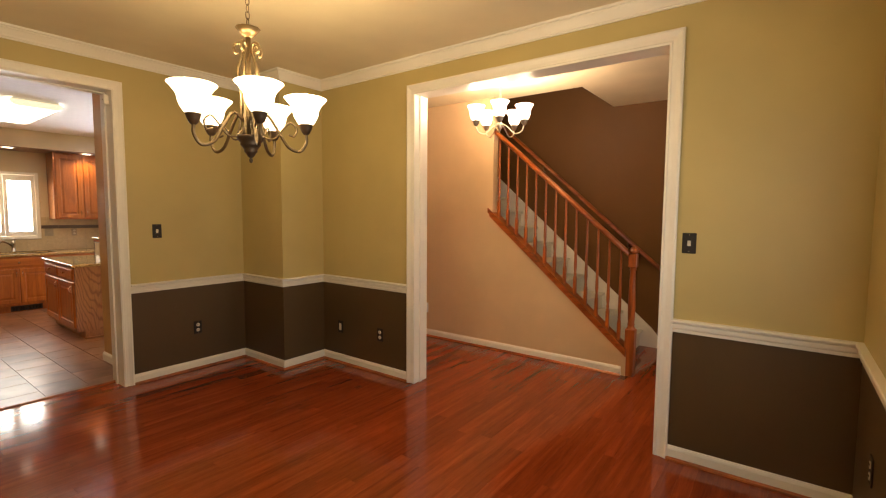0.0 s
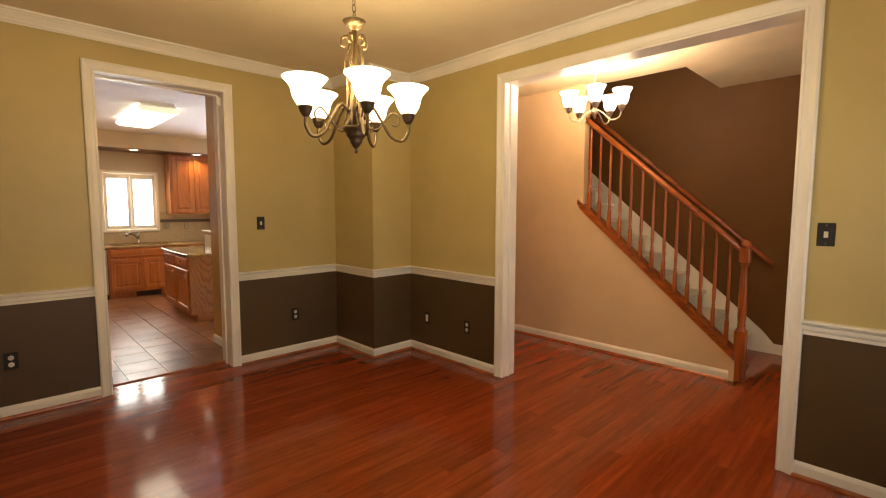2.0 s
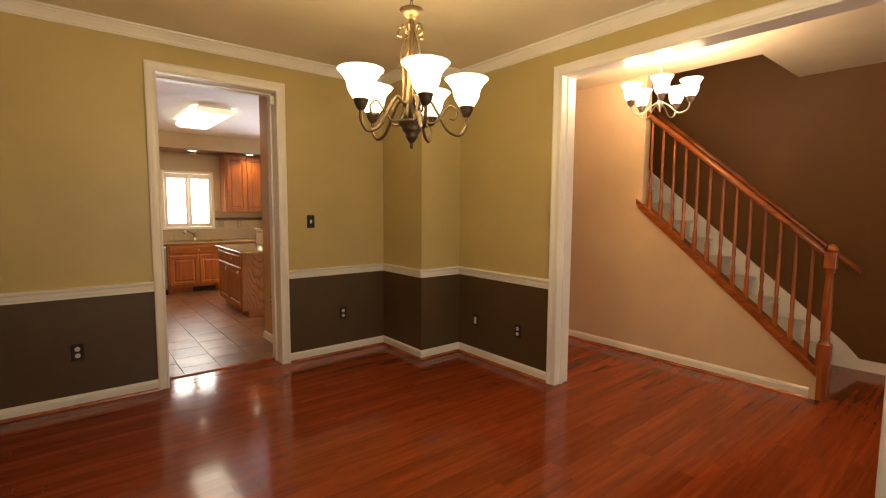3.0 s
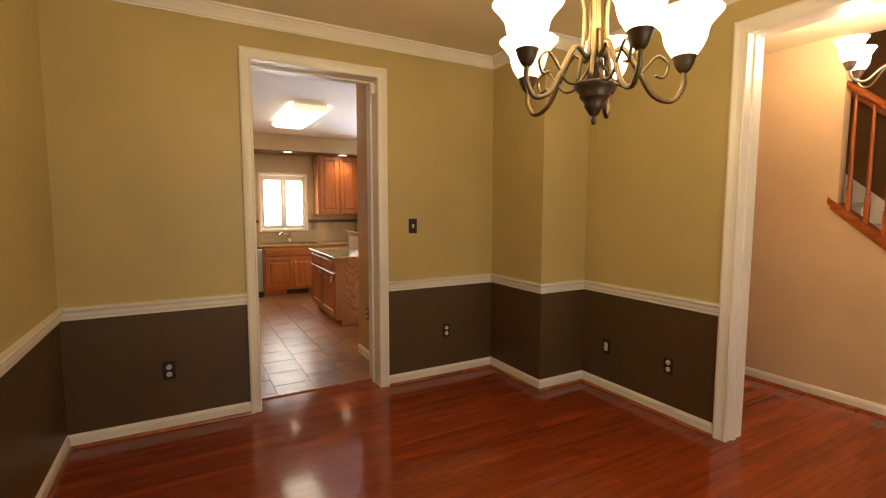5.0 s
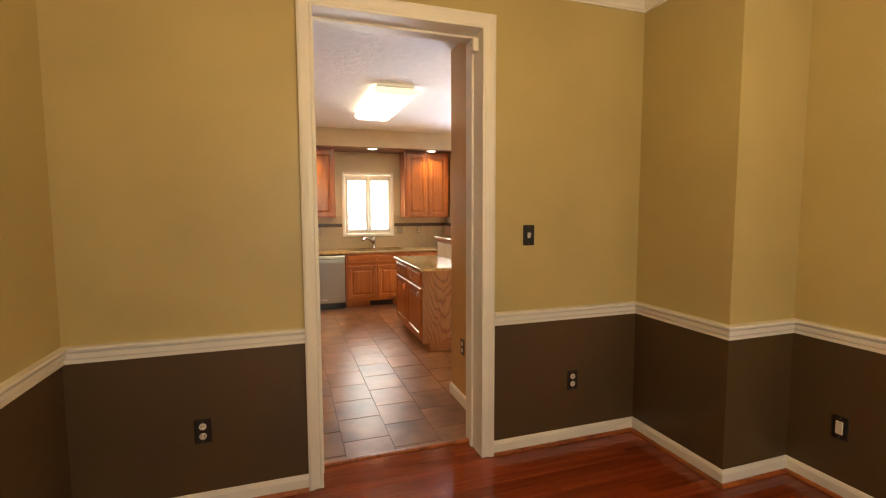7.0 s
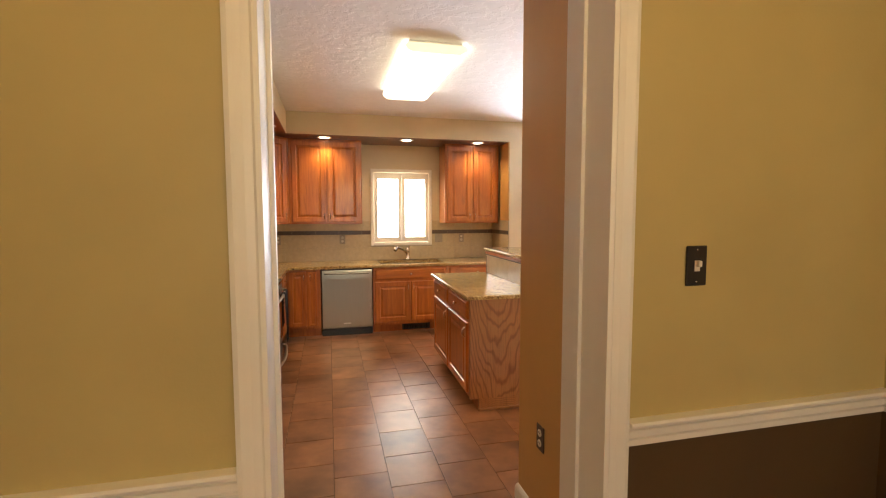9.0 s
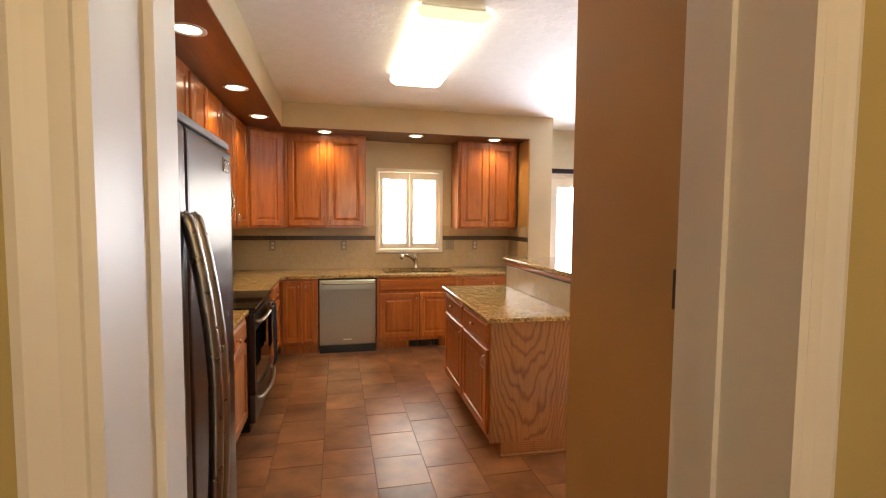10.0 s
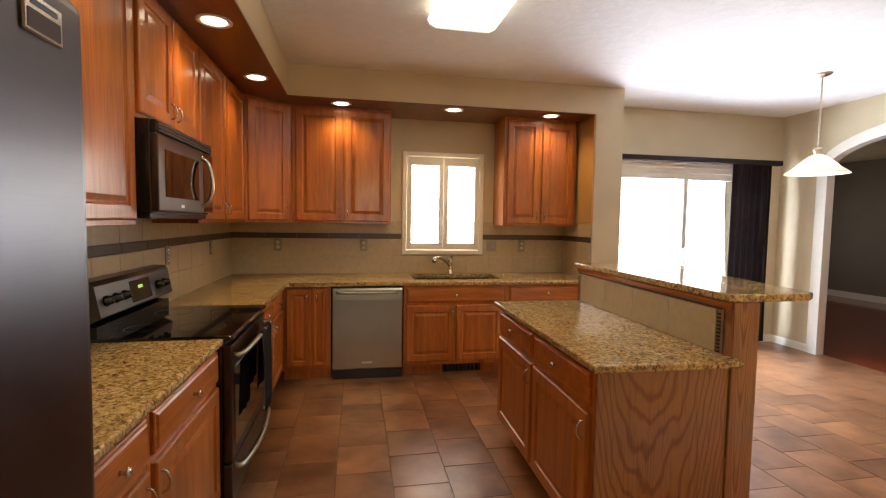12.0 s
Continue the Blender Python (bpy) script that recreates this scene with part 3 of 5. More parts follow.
def run(prefix, label, cat, profile, segs, z, mat):
    for i, (p0, p1, out, a, b_) in enumerate(segs):
        solid(prefix, extrude_profile(profile, (*p0, z), (*p1, z), (*out, 0), a, b_), mat, label, cat)


E_, W_, N_, S_ = (1, 0), (-1, 0), (0, 1), (0, -1)
chase_loop = [((CH_X, YK), (CH_X, CH_Y), W_, -1, 1), ((CH_X, CH_Y), (XR, CH_Y), S_, 1, -1)]
run("trim_crown", "white crown moulding", "moulding", CROWN, [((XL, YK), (CH_X, YK), S_, -1, -1), ((XR, YR), (XR, CH_Y), W_, -1, -1), ((XL, YR), (XL, YK), E_, -1, -1), ((XL, YR), (XR, YR), N_, -1, -1)] + chase_loop, CEIL_D, M_TRIM)
dado = [((XL, YK), (DKL - COB, YK), S_, -1, 0), ((DKR + COB, YK), (CH_X, YK), S_, 0, -1), ((XR, WOR + COB), (XR, CH_Y), W_, 0, -1), ((XR, YR), (XR, WOL - COB), W_, -1, 0),
        ((XL, YR), (XL, YK), E_, -1, -1)] + chase_loop
run("trim_chair_rail", "white moulded chair rail", "moulding", RAIL, dado + [((XL, YR), (0.28, YR), N_, -1, 0), ((2.02, YR), (XR, YR), N_, 0, -1)], 0.0, M_TRIM)
low = dado + [((XL, YR), (XR, YR), N_, -1, -1)]
run("baseboard", "white painted baseboard", "baseboard", BASE, low, 0.0, M_TRIM)
run("baseboard_shoe", "dark stained shoe moulding", "baseboard", SHOE, low, 0.0, M_RAIL)
hb = [((HX, 0.975), (HX, 4.30), W_, 0, -1), ((xm + 0.07, WOR + COB), (xm + 0.07, 4.30), E_, 0, -1), ((xm + 0.07, 4.30), (HX, 4.30), S_, -1, -1)]
run("baseboard", "white painted baseboard", "baseboard", BASE, hb, 0.0, M_TRIM)
run("baseboard_shoe", "dark stained shoe moulding", "baseboard", SHOE, hb, 0.0, M_RAIL)
run("baseboard", "white painted baseboard", "baseboard", BASE, [((PX, YT + 0.02), (PX, PY), W_, 0, 1), ((PX, PY), (KXR, PY), N_, 1, -1),
    ((WGR, SOF_Y), (WGR, KYB), E_, 1, -1), ((WGR, KYB), (DX0 - 0.08, KYB), S_, -1, 0), ((DX1 + 0.08, KYB), (KXR, KYB), S_, 0, -1), ((KXR, AY1 + CW), (KXR, KYB), W_, 0, -1)], 0.0, M_TRIM)


# casing round an opening: profile across the width, mitred at the head
def casing(name, label, u0, u1, ztop, w, place):
    """Three-sided casing; place(u, proud, z) gives the world point. Stepped colonial profile."""
    prof = [(0.0, 0.0), (0.0, 0.012), (0.012, 0.016), (0.018, 0.012), (w * 0.5, 0.014), (w * 0.72, 0.020), (w - 0.012, 0.024), (w, 0.020), (w, 0.0)]
    bm = bmesh.new()
    cols = []
    for u, z, s, t in ((u0, 0.0, -1, 0), (u0, ztop, -1, 1), (u1, ztop, 1, 1), (u1, 0.0, 1, 0)):
        cols.append([bm.verts.new(place(u + s * d, p, z + t * d)) for d, p in prof])
    for a, b_ in zip(cols, cols[1:]):
        for i in range(len(prof)):
            j = (i + 1) % len(prof)
            bm.faces.new((a[i], a[j], b_[j], b_[i]))
    bm.faces.new(cols[0]); bm.faces.new(cols[-1])
    return solid(name, bm, M_TRIM, label, "trim")


casing("trim_door_kitchen", "white painted door casing", DKL, DKR, DKT, COB, lambda u, p, z: (u, YK - p, z))
casing("trim_door_kitchen_inner", "white painted door casing", DKL, DKR, DKT, COB - 0.01, lambda u, p, z: (u, YT + p, z))
casing("trim_opening_hall", "white painted wide opening casing", WOL, WOR, WOT, COB + 0.005, lambda u, p, z: (XR - p, u, z))
casing("trim_opening_hall_back", "white painted wide opening casing", WOL, WOR, WOT, COB, lambda u, p, z: (xm + 0.07 + p, u, z))
JB = [(DKL - 0.02, DKL, YK, YT, 0, DKT), (DKR, DKR + 0.02, YK, YT, 0, DKT), (DKL - 0.02, DKR + 0.02, YK, YT, DKT, DKT + 0.02),
      (DKL, DKL + 0.012, 4.365, 4.395, 0, DKT), (DKR - 0.012, DKR, 4.365, 4.395, 0, DKT), (DKL + 0.012, DKR - 0.012, 4.365, 4.395, DKT - 0.012, DKT)]
solid("trim_jamb_kitchen", boxes(*JB), M_TRIM, "white painted door jamb with stop", "trim")
XJ = xm + 0.07
solid("trim_jamb_hall", boxes((XR, XJ, WOL - 0.02, WOL, 0, WOT), (XR, XJ, WOR, WOR + 0.02, 0, WOT), (XR, XJ, WOL - 0.02, WOR + 0.02, WOT, WOT + 0.02),
      (XR + 0.055, XR + 0.085, WOL, WOL + 0.01, 0, WOT), (XR + 0.055, XR + 0.085, WOR - 0.01, WOR, 0, WOT)), M_TRIM, "white painted opening jamb", "trim")
# small white bracket at the head of the jamb
br = thing("door_bracket", "small white bracket at the head of the door jamb", "bracket")
part("body", bm_box(DKR - 0.034, DKR - 0.0005, 4.29, 4.335, 2.355, 2.43, 0.004), M_TRIM, br)
part("screw", lathe([(0, 0), (0.006, 0), (0.006, 0.003), (0, 0.003)], 8, None, Matrix.Translation((DKR - 0.037, 4.312, 2.392)) @ pose(0, 0, 0, 0, 90, 0)), M_CHROME, br)
solid("door_threshold", extrude_profile([(0, 0), (0.05, 0), (0.045, 0.008), (0.03, 0.013), (0.012, 0.013), (0, 0.004)], (DKL, 4.425, 0), (DKR, 4.425, 0), (0, 1, 0)), M_RAIL, "cherry wood threshold strip", "threshold")

# ---------- rear window of the dining room ----------
def window_frame(name, label, x0, x1, z0, z1, y, s, cas=0.07, panes=2):
    """A framed window in a wall whose room face is y; s = -1 when the room lies toward -y."""
    w = tagged(new(name), label, "window", "", "structure")
    c0 = y + s * 0.02
    bm = bmesh.new()
    for q in ((x0 - cas, x0, z0 - cas, z1 + cas), (x1, x1 + cas, z0 - cas, z1 + cas), (x0, x1, z1, z1 + cas), (x0, x1, z0 - cas, z0)):
        bm_box(q[0], q[1], min(y, c0), max(y, c0), q[2], q[3], 0.004, bm=bm)
    part("window_casing", bm, M_TRIM, w)
    yo = y - s * 0.09
    bm = bmesh.new()
    for q in ((x0, x0 + 0.04, z0, z1), (x1 - 0.04, x1, z0, z1), (x0 + 0.04, x1 - 0.04, z1 - 0.04, z1), (x0 + 0.04, x1 - 0.04, z0, z0 + 0.04)):
        bm_box(q[0], q[1], yo - 0.02, yo + 0.02, q[2], q[3], bm=bm)
    part("window_frame", bm, M_TRIM, w)
    n = panes
    step = (x1 - x0 - 0.08) / n
    for i in range(n):
        a = x0 + 0.04 + i * step
        g = part("pane", bm_box(a + 0.012, a + step - 0.012, yo - 0.003, yo + 0.003, z0 + 0.04, z1 - 0.04), M_GLASS, w)
        g.visible_shadow = False
    return w


window_frame("window_1", "white framed dining room window", 0.30, 2.0, 0.85, 2.15, YR, 1, 0.07, 2)
w2 = window_frame("window_2", "white window with plantation shutters above the sink", WX0, WX1, WZ0, WZ1, KYB, -1, 0.045, 2)


def shutter(x0, x1, z0, z1, y):
    s = part("shutter", boxes((x0, x0 + 0.045, y - 0.014, y + 0.014, z0, z1), (x1 - 0.045, x1, y - 0.014, y + 0.014, z0, z1),
                              (x0 + 0.045, x1 - 0.045, y - 0.014, y + 0.014, z1 - 0.085, z1), (x0 + 0.045, x1 - 0.045, y - 0.014, y + 0.014, z0, z0 + 0.065)), M_TRIM, w2, "white shutter panel with open louvers")
    n = int((z1 - z0 - 0.15) / 0.058)
    for i in range(n):
        z = z0 + 0.065 + (z1 - z0 - 0.15) * (i + 0.5) / n
        bm = bm_box(x0 + 0.046, x1 - 0.046, -0.026, 0.026, -0.002, 0.002)
        bmesh.ops.rotate(bm, cent=(0, 0, 0), matrix=Matrix.Rotation(radians(2), 3, "X"), verts=bm.verts[:])
        bmesh.ops.translate(bm, vec=(0, y, z), verts=bm.verts[:])
        part("louver", bm, M_TRIM, s)
    part("tilt_rod", bm_box((x0 + x1) / 2 - 0.005, (x0 + x1) / 2 + 0.005, y - 0.040, y - 0.032, z0 + 0.10, z1 - 0.12), M_TRIM, s)


wm = (WX0 + WX1) / 2
shutter(WX0 + 0.006, wm - 0.002, WZ0 + 0.006, WZ1 - 0.006, KYB - 0.004)
shutter(wm + 0.002, WX1 - 0.006, WZ0 + 0.006, WZ1 - 0.006, KYB - 0.004)

# patio door
pdoor = tagged(new("door_patio"), "white sliding glass patio door full of daylight", "door", "", "structure")
part("frame", boxes((DX0, DX0 + 0.05, KYB + 0.02, KYB + 0.12, 0, DZ1), (DX1 - 0.05, DX1, KYB + 0.02, KYB + 0.12, 0, DZ1), (DX0 + 0.05, DX1 - 0.05, KYB + 0.02, KYB + 0.12, DZ1 - 0.05, DZ1), (DX0 + 0.05, DX1 - 0.05, KYB + 0.02, KYB + 0.12, 0, 0.04)), M_TRIM, pdoor)
for a, b_, yy in ((DX0 + 0.05, 4.52, 0.045), (4.465, DX1 - 0.05, 0.08)):
    p = part("sliding_panel", boxes((a, a + 0.055, KYB + yy, KYB + yy + 0.03, 0.04, DZ1 - 0.05), (b_ - 0.055, b_, KYB + yy, KYB + yy + 0.03, 0.04, DZ1 - 0.05),
             (a + 0.055, b_ - 0.055, KYB + yy, KYB + yy + 0.03, DZ1 - 0.12, DZ1 - 0.05), (a + 0.055, b_ - 0.055, KYB + yy, KYB + yy + 0.03, 0.04, 0.13)), M_TRIM, pdoor)
    g = part("pane", bm_box(a + 0.055, b_ - 0.055, KYB + yy + 0.012, KYB + yy + 0.018, 0.13, DZ1 - 0.12), M_GLASS, p)
    g.visible_shadow = False
part("handle", bm_box(4.47, 4.49, KYB + 0.005, KYB + 0.045, 0.92, 1.12, 0.005), M_WHITE, pdoor)
casing("trim_patio_door", "white patio door casing", DX0, DX1, DZ1, 0.06, lambda u, p, z: (u, KYB - p, z))
solid("backdrop", boxes((-3, KXR - 0.02, 10.25, 10.27, -0.5, 4.0)), M_OUT, "overexposed daylight outside the windows", "backdrop")
solid("ground", bm_box(-60, 60, 9.6, 80, -0.4, -0.13), M_GRASS, "lawn outside the kitchen windows", "ground")

# ---------- stairs ----------
stair = thing("staircase", "carpeted straight staircase with oak balustrade and white skirt", "stairs")
RISE, RUN, Y0 = 0.19, 0.2184, 1.09
for i in range(15):
    ya, zt = Y0 + i * RUN, (i + 1) * RISE
    pts = [(ya, zt - RISE), (ya + RUN + 0.03, zt - RISE), (ya + RUN + 0.03, zt), (ya - 0.022, zt), (ya - 0.03, zt - 0.008), (ya - 0.03, zt - 0.026), (ya - 0.022, zt - 0.034), (ya, zt - 0.036)]
    part("step", poly_prism(pts, HX + 0.10, SX - 0.022, "x"), M_CARPET, stair, "sage carpeted step" if i == 0 else "")
nos = lambda y: RISE + (y - Y0) * RISE / RUN
part("wall_skirt", poly_prism([(Y0 + 0.4, 0.0), (5.0, nos(5.0) - 0.45), (5.0, nos(5.0) + 0.17), (Y0 - 0.12, nos(Y0 - 0.12) + 0.13), (Y0 - 0.22, 0.10), (Y0 - 0.22, 0.0)], SX - 0.020, SX - 0.002, "x"), M_TRIM, stair, "white painted skirt board")
part("wall_skirt_foot", bm_box(SX - 0.016, SX - 0.002, -1.5, Y0 - 0.22, 0.0, 0.10), M_TRIM, stair)
part("cap", poly_prism([(0.935, CAP(0.935) - 0.05), (2.425, CAP(2.425) - 0.05), (2.425, CAP(2.425)), (0.935, CAP(0.935))], HX - 0.022, HX + 0.115, "x"), M_RAIL, stair, "cherry stained cap board")
part("cap_bead", poly_prism([(0.935, CAP(0.935) - 0.075), (2.41, CAP(2.41) - 0.075), (2.41, CAP(2.41) - 0.051), (0.935, CAP(0.935) - 0.051)], HX - 0.012, HX - 0.001, "x"), M_RAIL, stair)
NX, NY = HX + 0.045, 0.91
bm = bm_box(NX - 0.042, NX + 0.042, NY - 0.042, NY + 0.042, 0.0, 0.44, 0.006)
lathe([(0.041, 0.44), (0.034, 0.455), (0.027, 0.47), (0.034, 0.482), (0.027, 0.495), (0.031, 0.54), (0.033, 0.66), (0.027, 0.90), (0.022, 0.975), (0.032, 0.985), (0.025, 0.998), (0.036, 1.012)], 20, bm, Matrix.Translation((NX, NY, 0)))
bm_box(NX - 0.037, NX + 0.037, NY - 0.037, NY + 0.037, 1.012, 1.135, 0.005, bm=bm)
lathe([(0.030, 1.135), (0.040, 1.145), (0.042, 1.16), (0.033, 1.178), (0.020, 1.19), (0.0, 1.196)], 20, bm, Matrix.Translation((NX, NY, 0)))
part("end_board", bm_box(HX + 0.002, HX + 0.088, NY + 0.0425, NY + 0.12, 0.0, CAP(0.935) - 0.052), M_RAILZ, stair)
part("newel_post", bm, M_RAILZ, stair, "turned cherry stained newel post")
RL = lambda y: 1.125 + (y - 0.942) * 0.870
for i in range(13):
    y = 1.018 + i * 0.1085
    z0, z1 = CAP(y), RL(y) - 0.03
    h = z1 - z0
    bm = bm_box(NX - 0.015, NX + 0.015, y - 0.015, y + 0.015, z0 - 0.03, z0 + 0.16, 0.002)
    lathe([(0.015, z0 + 0.155), (0.018, z0 + 0.17), (0.011, z0 + 0.185), (0.016, z0 + 0.20), (0.011, z0 + 0.215), (0.0155, z0 + 0.27), (0.013, z0 + 0.40), (0.0095, z1)], 10, bm, Matrix.Translation((NX, y, 0)))
    part("baluster", bm, M_RAILZ, stair)


def rail_bar(x, y0, y1, line, w, h):
    bm = bmesh.new()
    prof = [(-w * 0.5, -h * 0.35), (-w * 0.32, -h * 0.5), (w * 0.32, -h * 0.5), (w * 0.5, -h * 0.35), (w * 0.5, h * 0.1), (w * 0.36, h * 0.38), (0, h * 0.5), (-w * 0.36, h * 0.38), (-w * 0.5, h * 0.1)]
    e = [[bm.verts.new((x + a, y, line(y) + b_)) for a, b_ in prof] for y in (y0, y1)]
    for i in range(len(prof)):
        j = (i + 1) % len(prof)
        f = bm.faces.new((e[0][i], e[0][j], e[1][j], e[1][i])); f.smooth = True
    bm.faces.new(e[0]); bm.faces.new(e[1])
    return bm


part("handrail", rail_bar(NX, NY + 0.03, 2.40, RL, 0.062, 0.062), M_RAIL, stair, "cherry stained handrail")
wr = thing("wall_handrail", "cherry stained handrail fixed on the dark stair wall", "handrail")
WL = lambda y: 0.905 + (y - 0.897) * 0.870
part("rail", rail_bar(SX - 0.075, 0.897, 4.6, WL, 0.05, 0.055), M_RAIL, wr)
for y in (1.25, 2.3, 3.4):
    part("bracket", tube(spline([(SX, y, WL(y) - 0.10), (SX - 0.04, y, WL(y) - 0.10), (SX - 0.07, y, WL(y) - 0.03)], 5), 0.007), M_BRONZE, wr)


# ---------- dining chandelier ----------
def bell(r0, r1, h, thick=0.004, n=9):
    """Upward bell shade, open at the top."""
    prof = []
    for i in range(n + 1):
        s = i / n
        prof.append((r0 + (r1 - r0) * (0.25 * s + 0.75 * s ** 2.0) + 0.012 * math.sin(math.pi * min(1, s * 1.6)), h * s))
    inner = [(max(0.004, r - thick), z + 0.002) for r, z in prof]
    return [(0.0, 0.0)] + prof + list(reversed(inner)) + [(0.0, 0.004)]


def chandelier(name, label, m, ceiling, a0, R, zc, rim, sh, zhub, metal_m, cup_m, shade_m, big=True):
    """Five-arm chandelier: m puts its axis at (x, y, 0); zc: underside of shades."""
    c = thing(name, label, "chandelier", m)
    for i in range(5):
        a = a0 + i * 72
        rot = pose(0, 0, 0, 0, 0, a)
        if big:
            pts = spline([(0.018, 0, zc + 0.10), (0.030, 0, zc + 0.02), (0.075, 0, zc + 0.045), (0.12, 0, zc - 0.02), (0.165, 0, zc - 0.095), (R - 0.03, 0, zc - 0.115), (R, 0, zc - 0.075), (R, 0, zc - 0.03)], 7)
        else:
            pts = spline([(0.018, 0, zhub + 0.02), (0.07, 0, zhub - 0.015), (R * 0.62, 0, zc - 0.10), (R - 0.02, 0, zc - 0.085), (R, 0, zc - 0.03)], 7)
        bm = tube(pts, 0.0075 if big else 0.006, 8)
        if big:
            tube(spline([(0.020, 0, zc + 0.0), (0.06, 0, zc - 0.055), (0.105, 0, zc - 0.06), (0.14, 0, zc - 0.02), (0.175, 0, zc + 0.015), (0.205, 0, zc - 0.01), (0.195, 0, zc - 0.045), (0.17, 0, zc - 0.04)], 6), 0.0045, 7, bm)
        part("arm", bm, metal_m, c, "", rot)
        cup = lathe([(0, zc - 0.036), (0.010, zc - 0.036), (0.018, zc - 0.028), (0.027, zc - 0.010), (0.031, zc + 0.006), (0.034, zc + 0.009), (0.030, zc + 0.013), (0, zc + 0.013)], 18)
        part("cup", cup, cup_m, c, "dark bronze cup", rot @ Matrix.Translation((R, 0, 0)))
        part("shade", lathe(bell(0.032, rim, sh), 28), shade_m, c, "lit frosted glass bell shade", rot @ Matrix.Translation((R, 0, zc + 0.010)))
    if big:
        hub = lathe([(0, zhub - 0.065), (0.006, zhub - 0.062), (0.009, zhub - 0.05), (0.004, zhub - 0.042), (0.014, zhub - 0.034), (0.022, zhub - 0.02), (0.030, zhub - 0.012), (0.028, zhub - 0.004), (0.040, zhub + 0.012),
                     (0.046, zhub + 0.018), (0.044, zhub + 0.026), (0.056, zhub + 0.042), (0.062, zhub + 0.052), (0.058, zhub + 0.060), (0, zhub + 0.062)], 28)
        part("bowl", hub, cup_m, c, "dark ribbed bronze bowl")
        ztop = zc + 0.41
        part("column", lathe([(0, zhub + 0.06), (0.013, zhub + 0.06), (0.016, zc + 0.05), (0.010, zc + 0.2), (0.012, ztop), (0, ztop)], 14), metal_m, c)
        for i in range(5):
            rot = pose(0, 0, 0, 0, 0, a0 + i * 72 + 36)
            pts = spline([(0.052, 0, zhub + 0.06), (0.036, 0, zc + 0.06), (0.034, 0, zc + 0.16), (0.046, 0, zc + 0.24), (0.026, 0, zc + 0.31), (0.020, 0, zc + 0.335), (0.034, 0, zc + 0.362), (0.058, 0, zc + 0.352), (0.060, 0, zc + 0.322), (0.042, 0, zc + 0.316)], 6)
            part("scroll", tube(pts, 0.006, 7), metal_m, c, "", rot)
        crown = lathe([(0, ztop), (0.016, ztop - 0.01), (0.028, ztop + 0.002), (0.050, ztop + 0.022), (0.055, ztop + 0.020), (0.034, ztop - 0.006), (0.014, ztop - 0.02), (0, ztop - 0.02)], 10)
        part("leaf_cup", crown, metal_m, c)
    else:
        ztop = zc + 0.12
        part("column", lathe([(0, zhub - 0.05), (0.006, zhub - 0.045), (0.012, zhub - 0.03), (0.024, zhub - 0.01), (0.028, zhub + 0.01), (0.016, zhub + 0.03), (0.010, zhub + 0.06), (0.018, zhub + 0.09), (0.009, zhub + 0.13), (0.007, ztop), (0, ztop)], 18), metal_m, c)
    z, k = ztop, 0
    while z < ceiling - 0.03:
        q = Matrix.Translation((0, 0, z + 0.016)) @ pose(0, 0, 0, 0, 0, 90 * (k % 2))
        pts = [(0.009 * math.cos(t_ * math.pi / 6), 0, 0.019 * math.sin(t_ * math.pi / 6)) for t_ in range(13)]
        part("chain_link", tube(pts, 0.0022, 5), metal_m, c, "", q)
        z += 0.031
        k += 1
    part("canopy", lathe([(0, ceiling - 0.001), (0.062, ceiling - 0.001), (0.060, ceiling - 0.014), (0.035, ceiling - 0.03), (0.012, ceiling - 0.038), (0, ceiling - 0.038)], 24), metal_m, c)
    return c


CHX, CHY = 1.187, 1.815
chandelier("chandelier", "antique bronze five-light chandelier with lit bell shades", pose(CHX, CHY, 0), CEIL_D, -40, 0.248, 1.887, 0.098, 0.121, 1.775, M_BRONZE, M_DBRONZE, M_SHADE)
HCX, HCY = 3.60, 1.88
chandelier("hall_chandelier", "small pale nickel five-light hall chandelier, lit", pose(HCX, HCY, 0), CEIL_H, 65, 0.218, 2.285, 0.079, 0.126, 2.26, M_NICKEL, M_NICKEL, M_SHADE2, False)
for i in range(5):
    a = radians(-40 + i * 72)
    lamp("chandelier_bulb", "POINT", Matrix.Translation((CHX + 0.250 * math.cos(a), CHY + 0.250 * math.sin(a), 2.06)), 12.5, WARM, radius=0.05)
    a = radians(65 + i * 72)
    lamp("hall_bulb", "POINT", Matrix.Translation((HCX + 0.218 * math.cos(a), HCY + 0.218 * math.sin(a), 2.43)), 20, (1.0, 0.69, 0.44), radius=0.04)


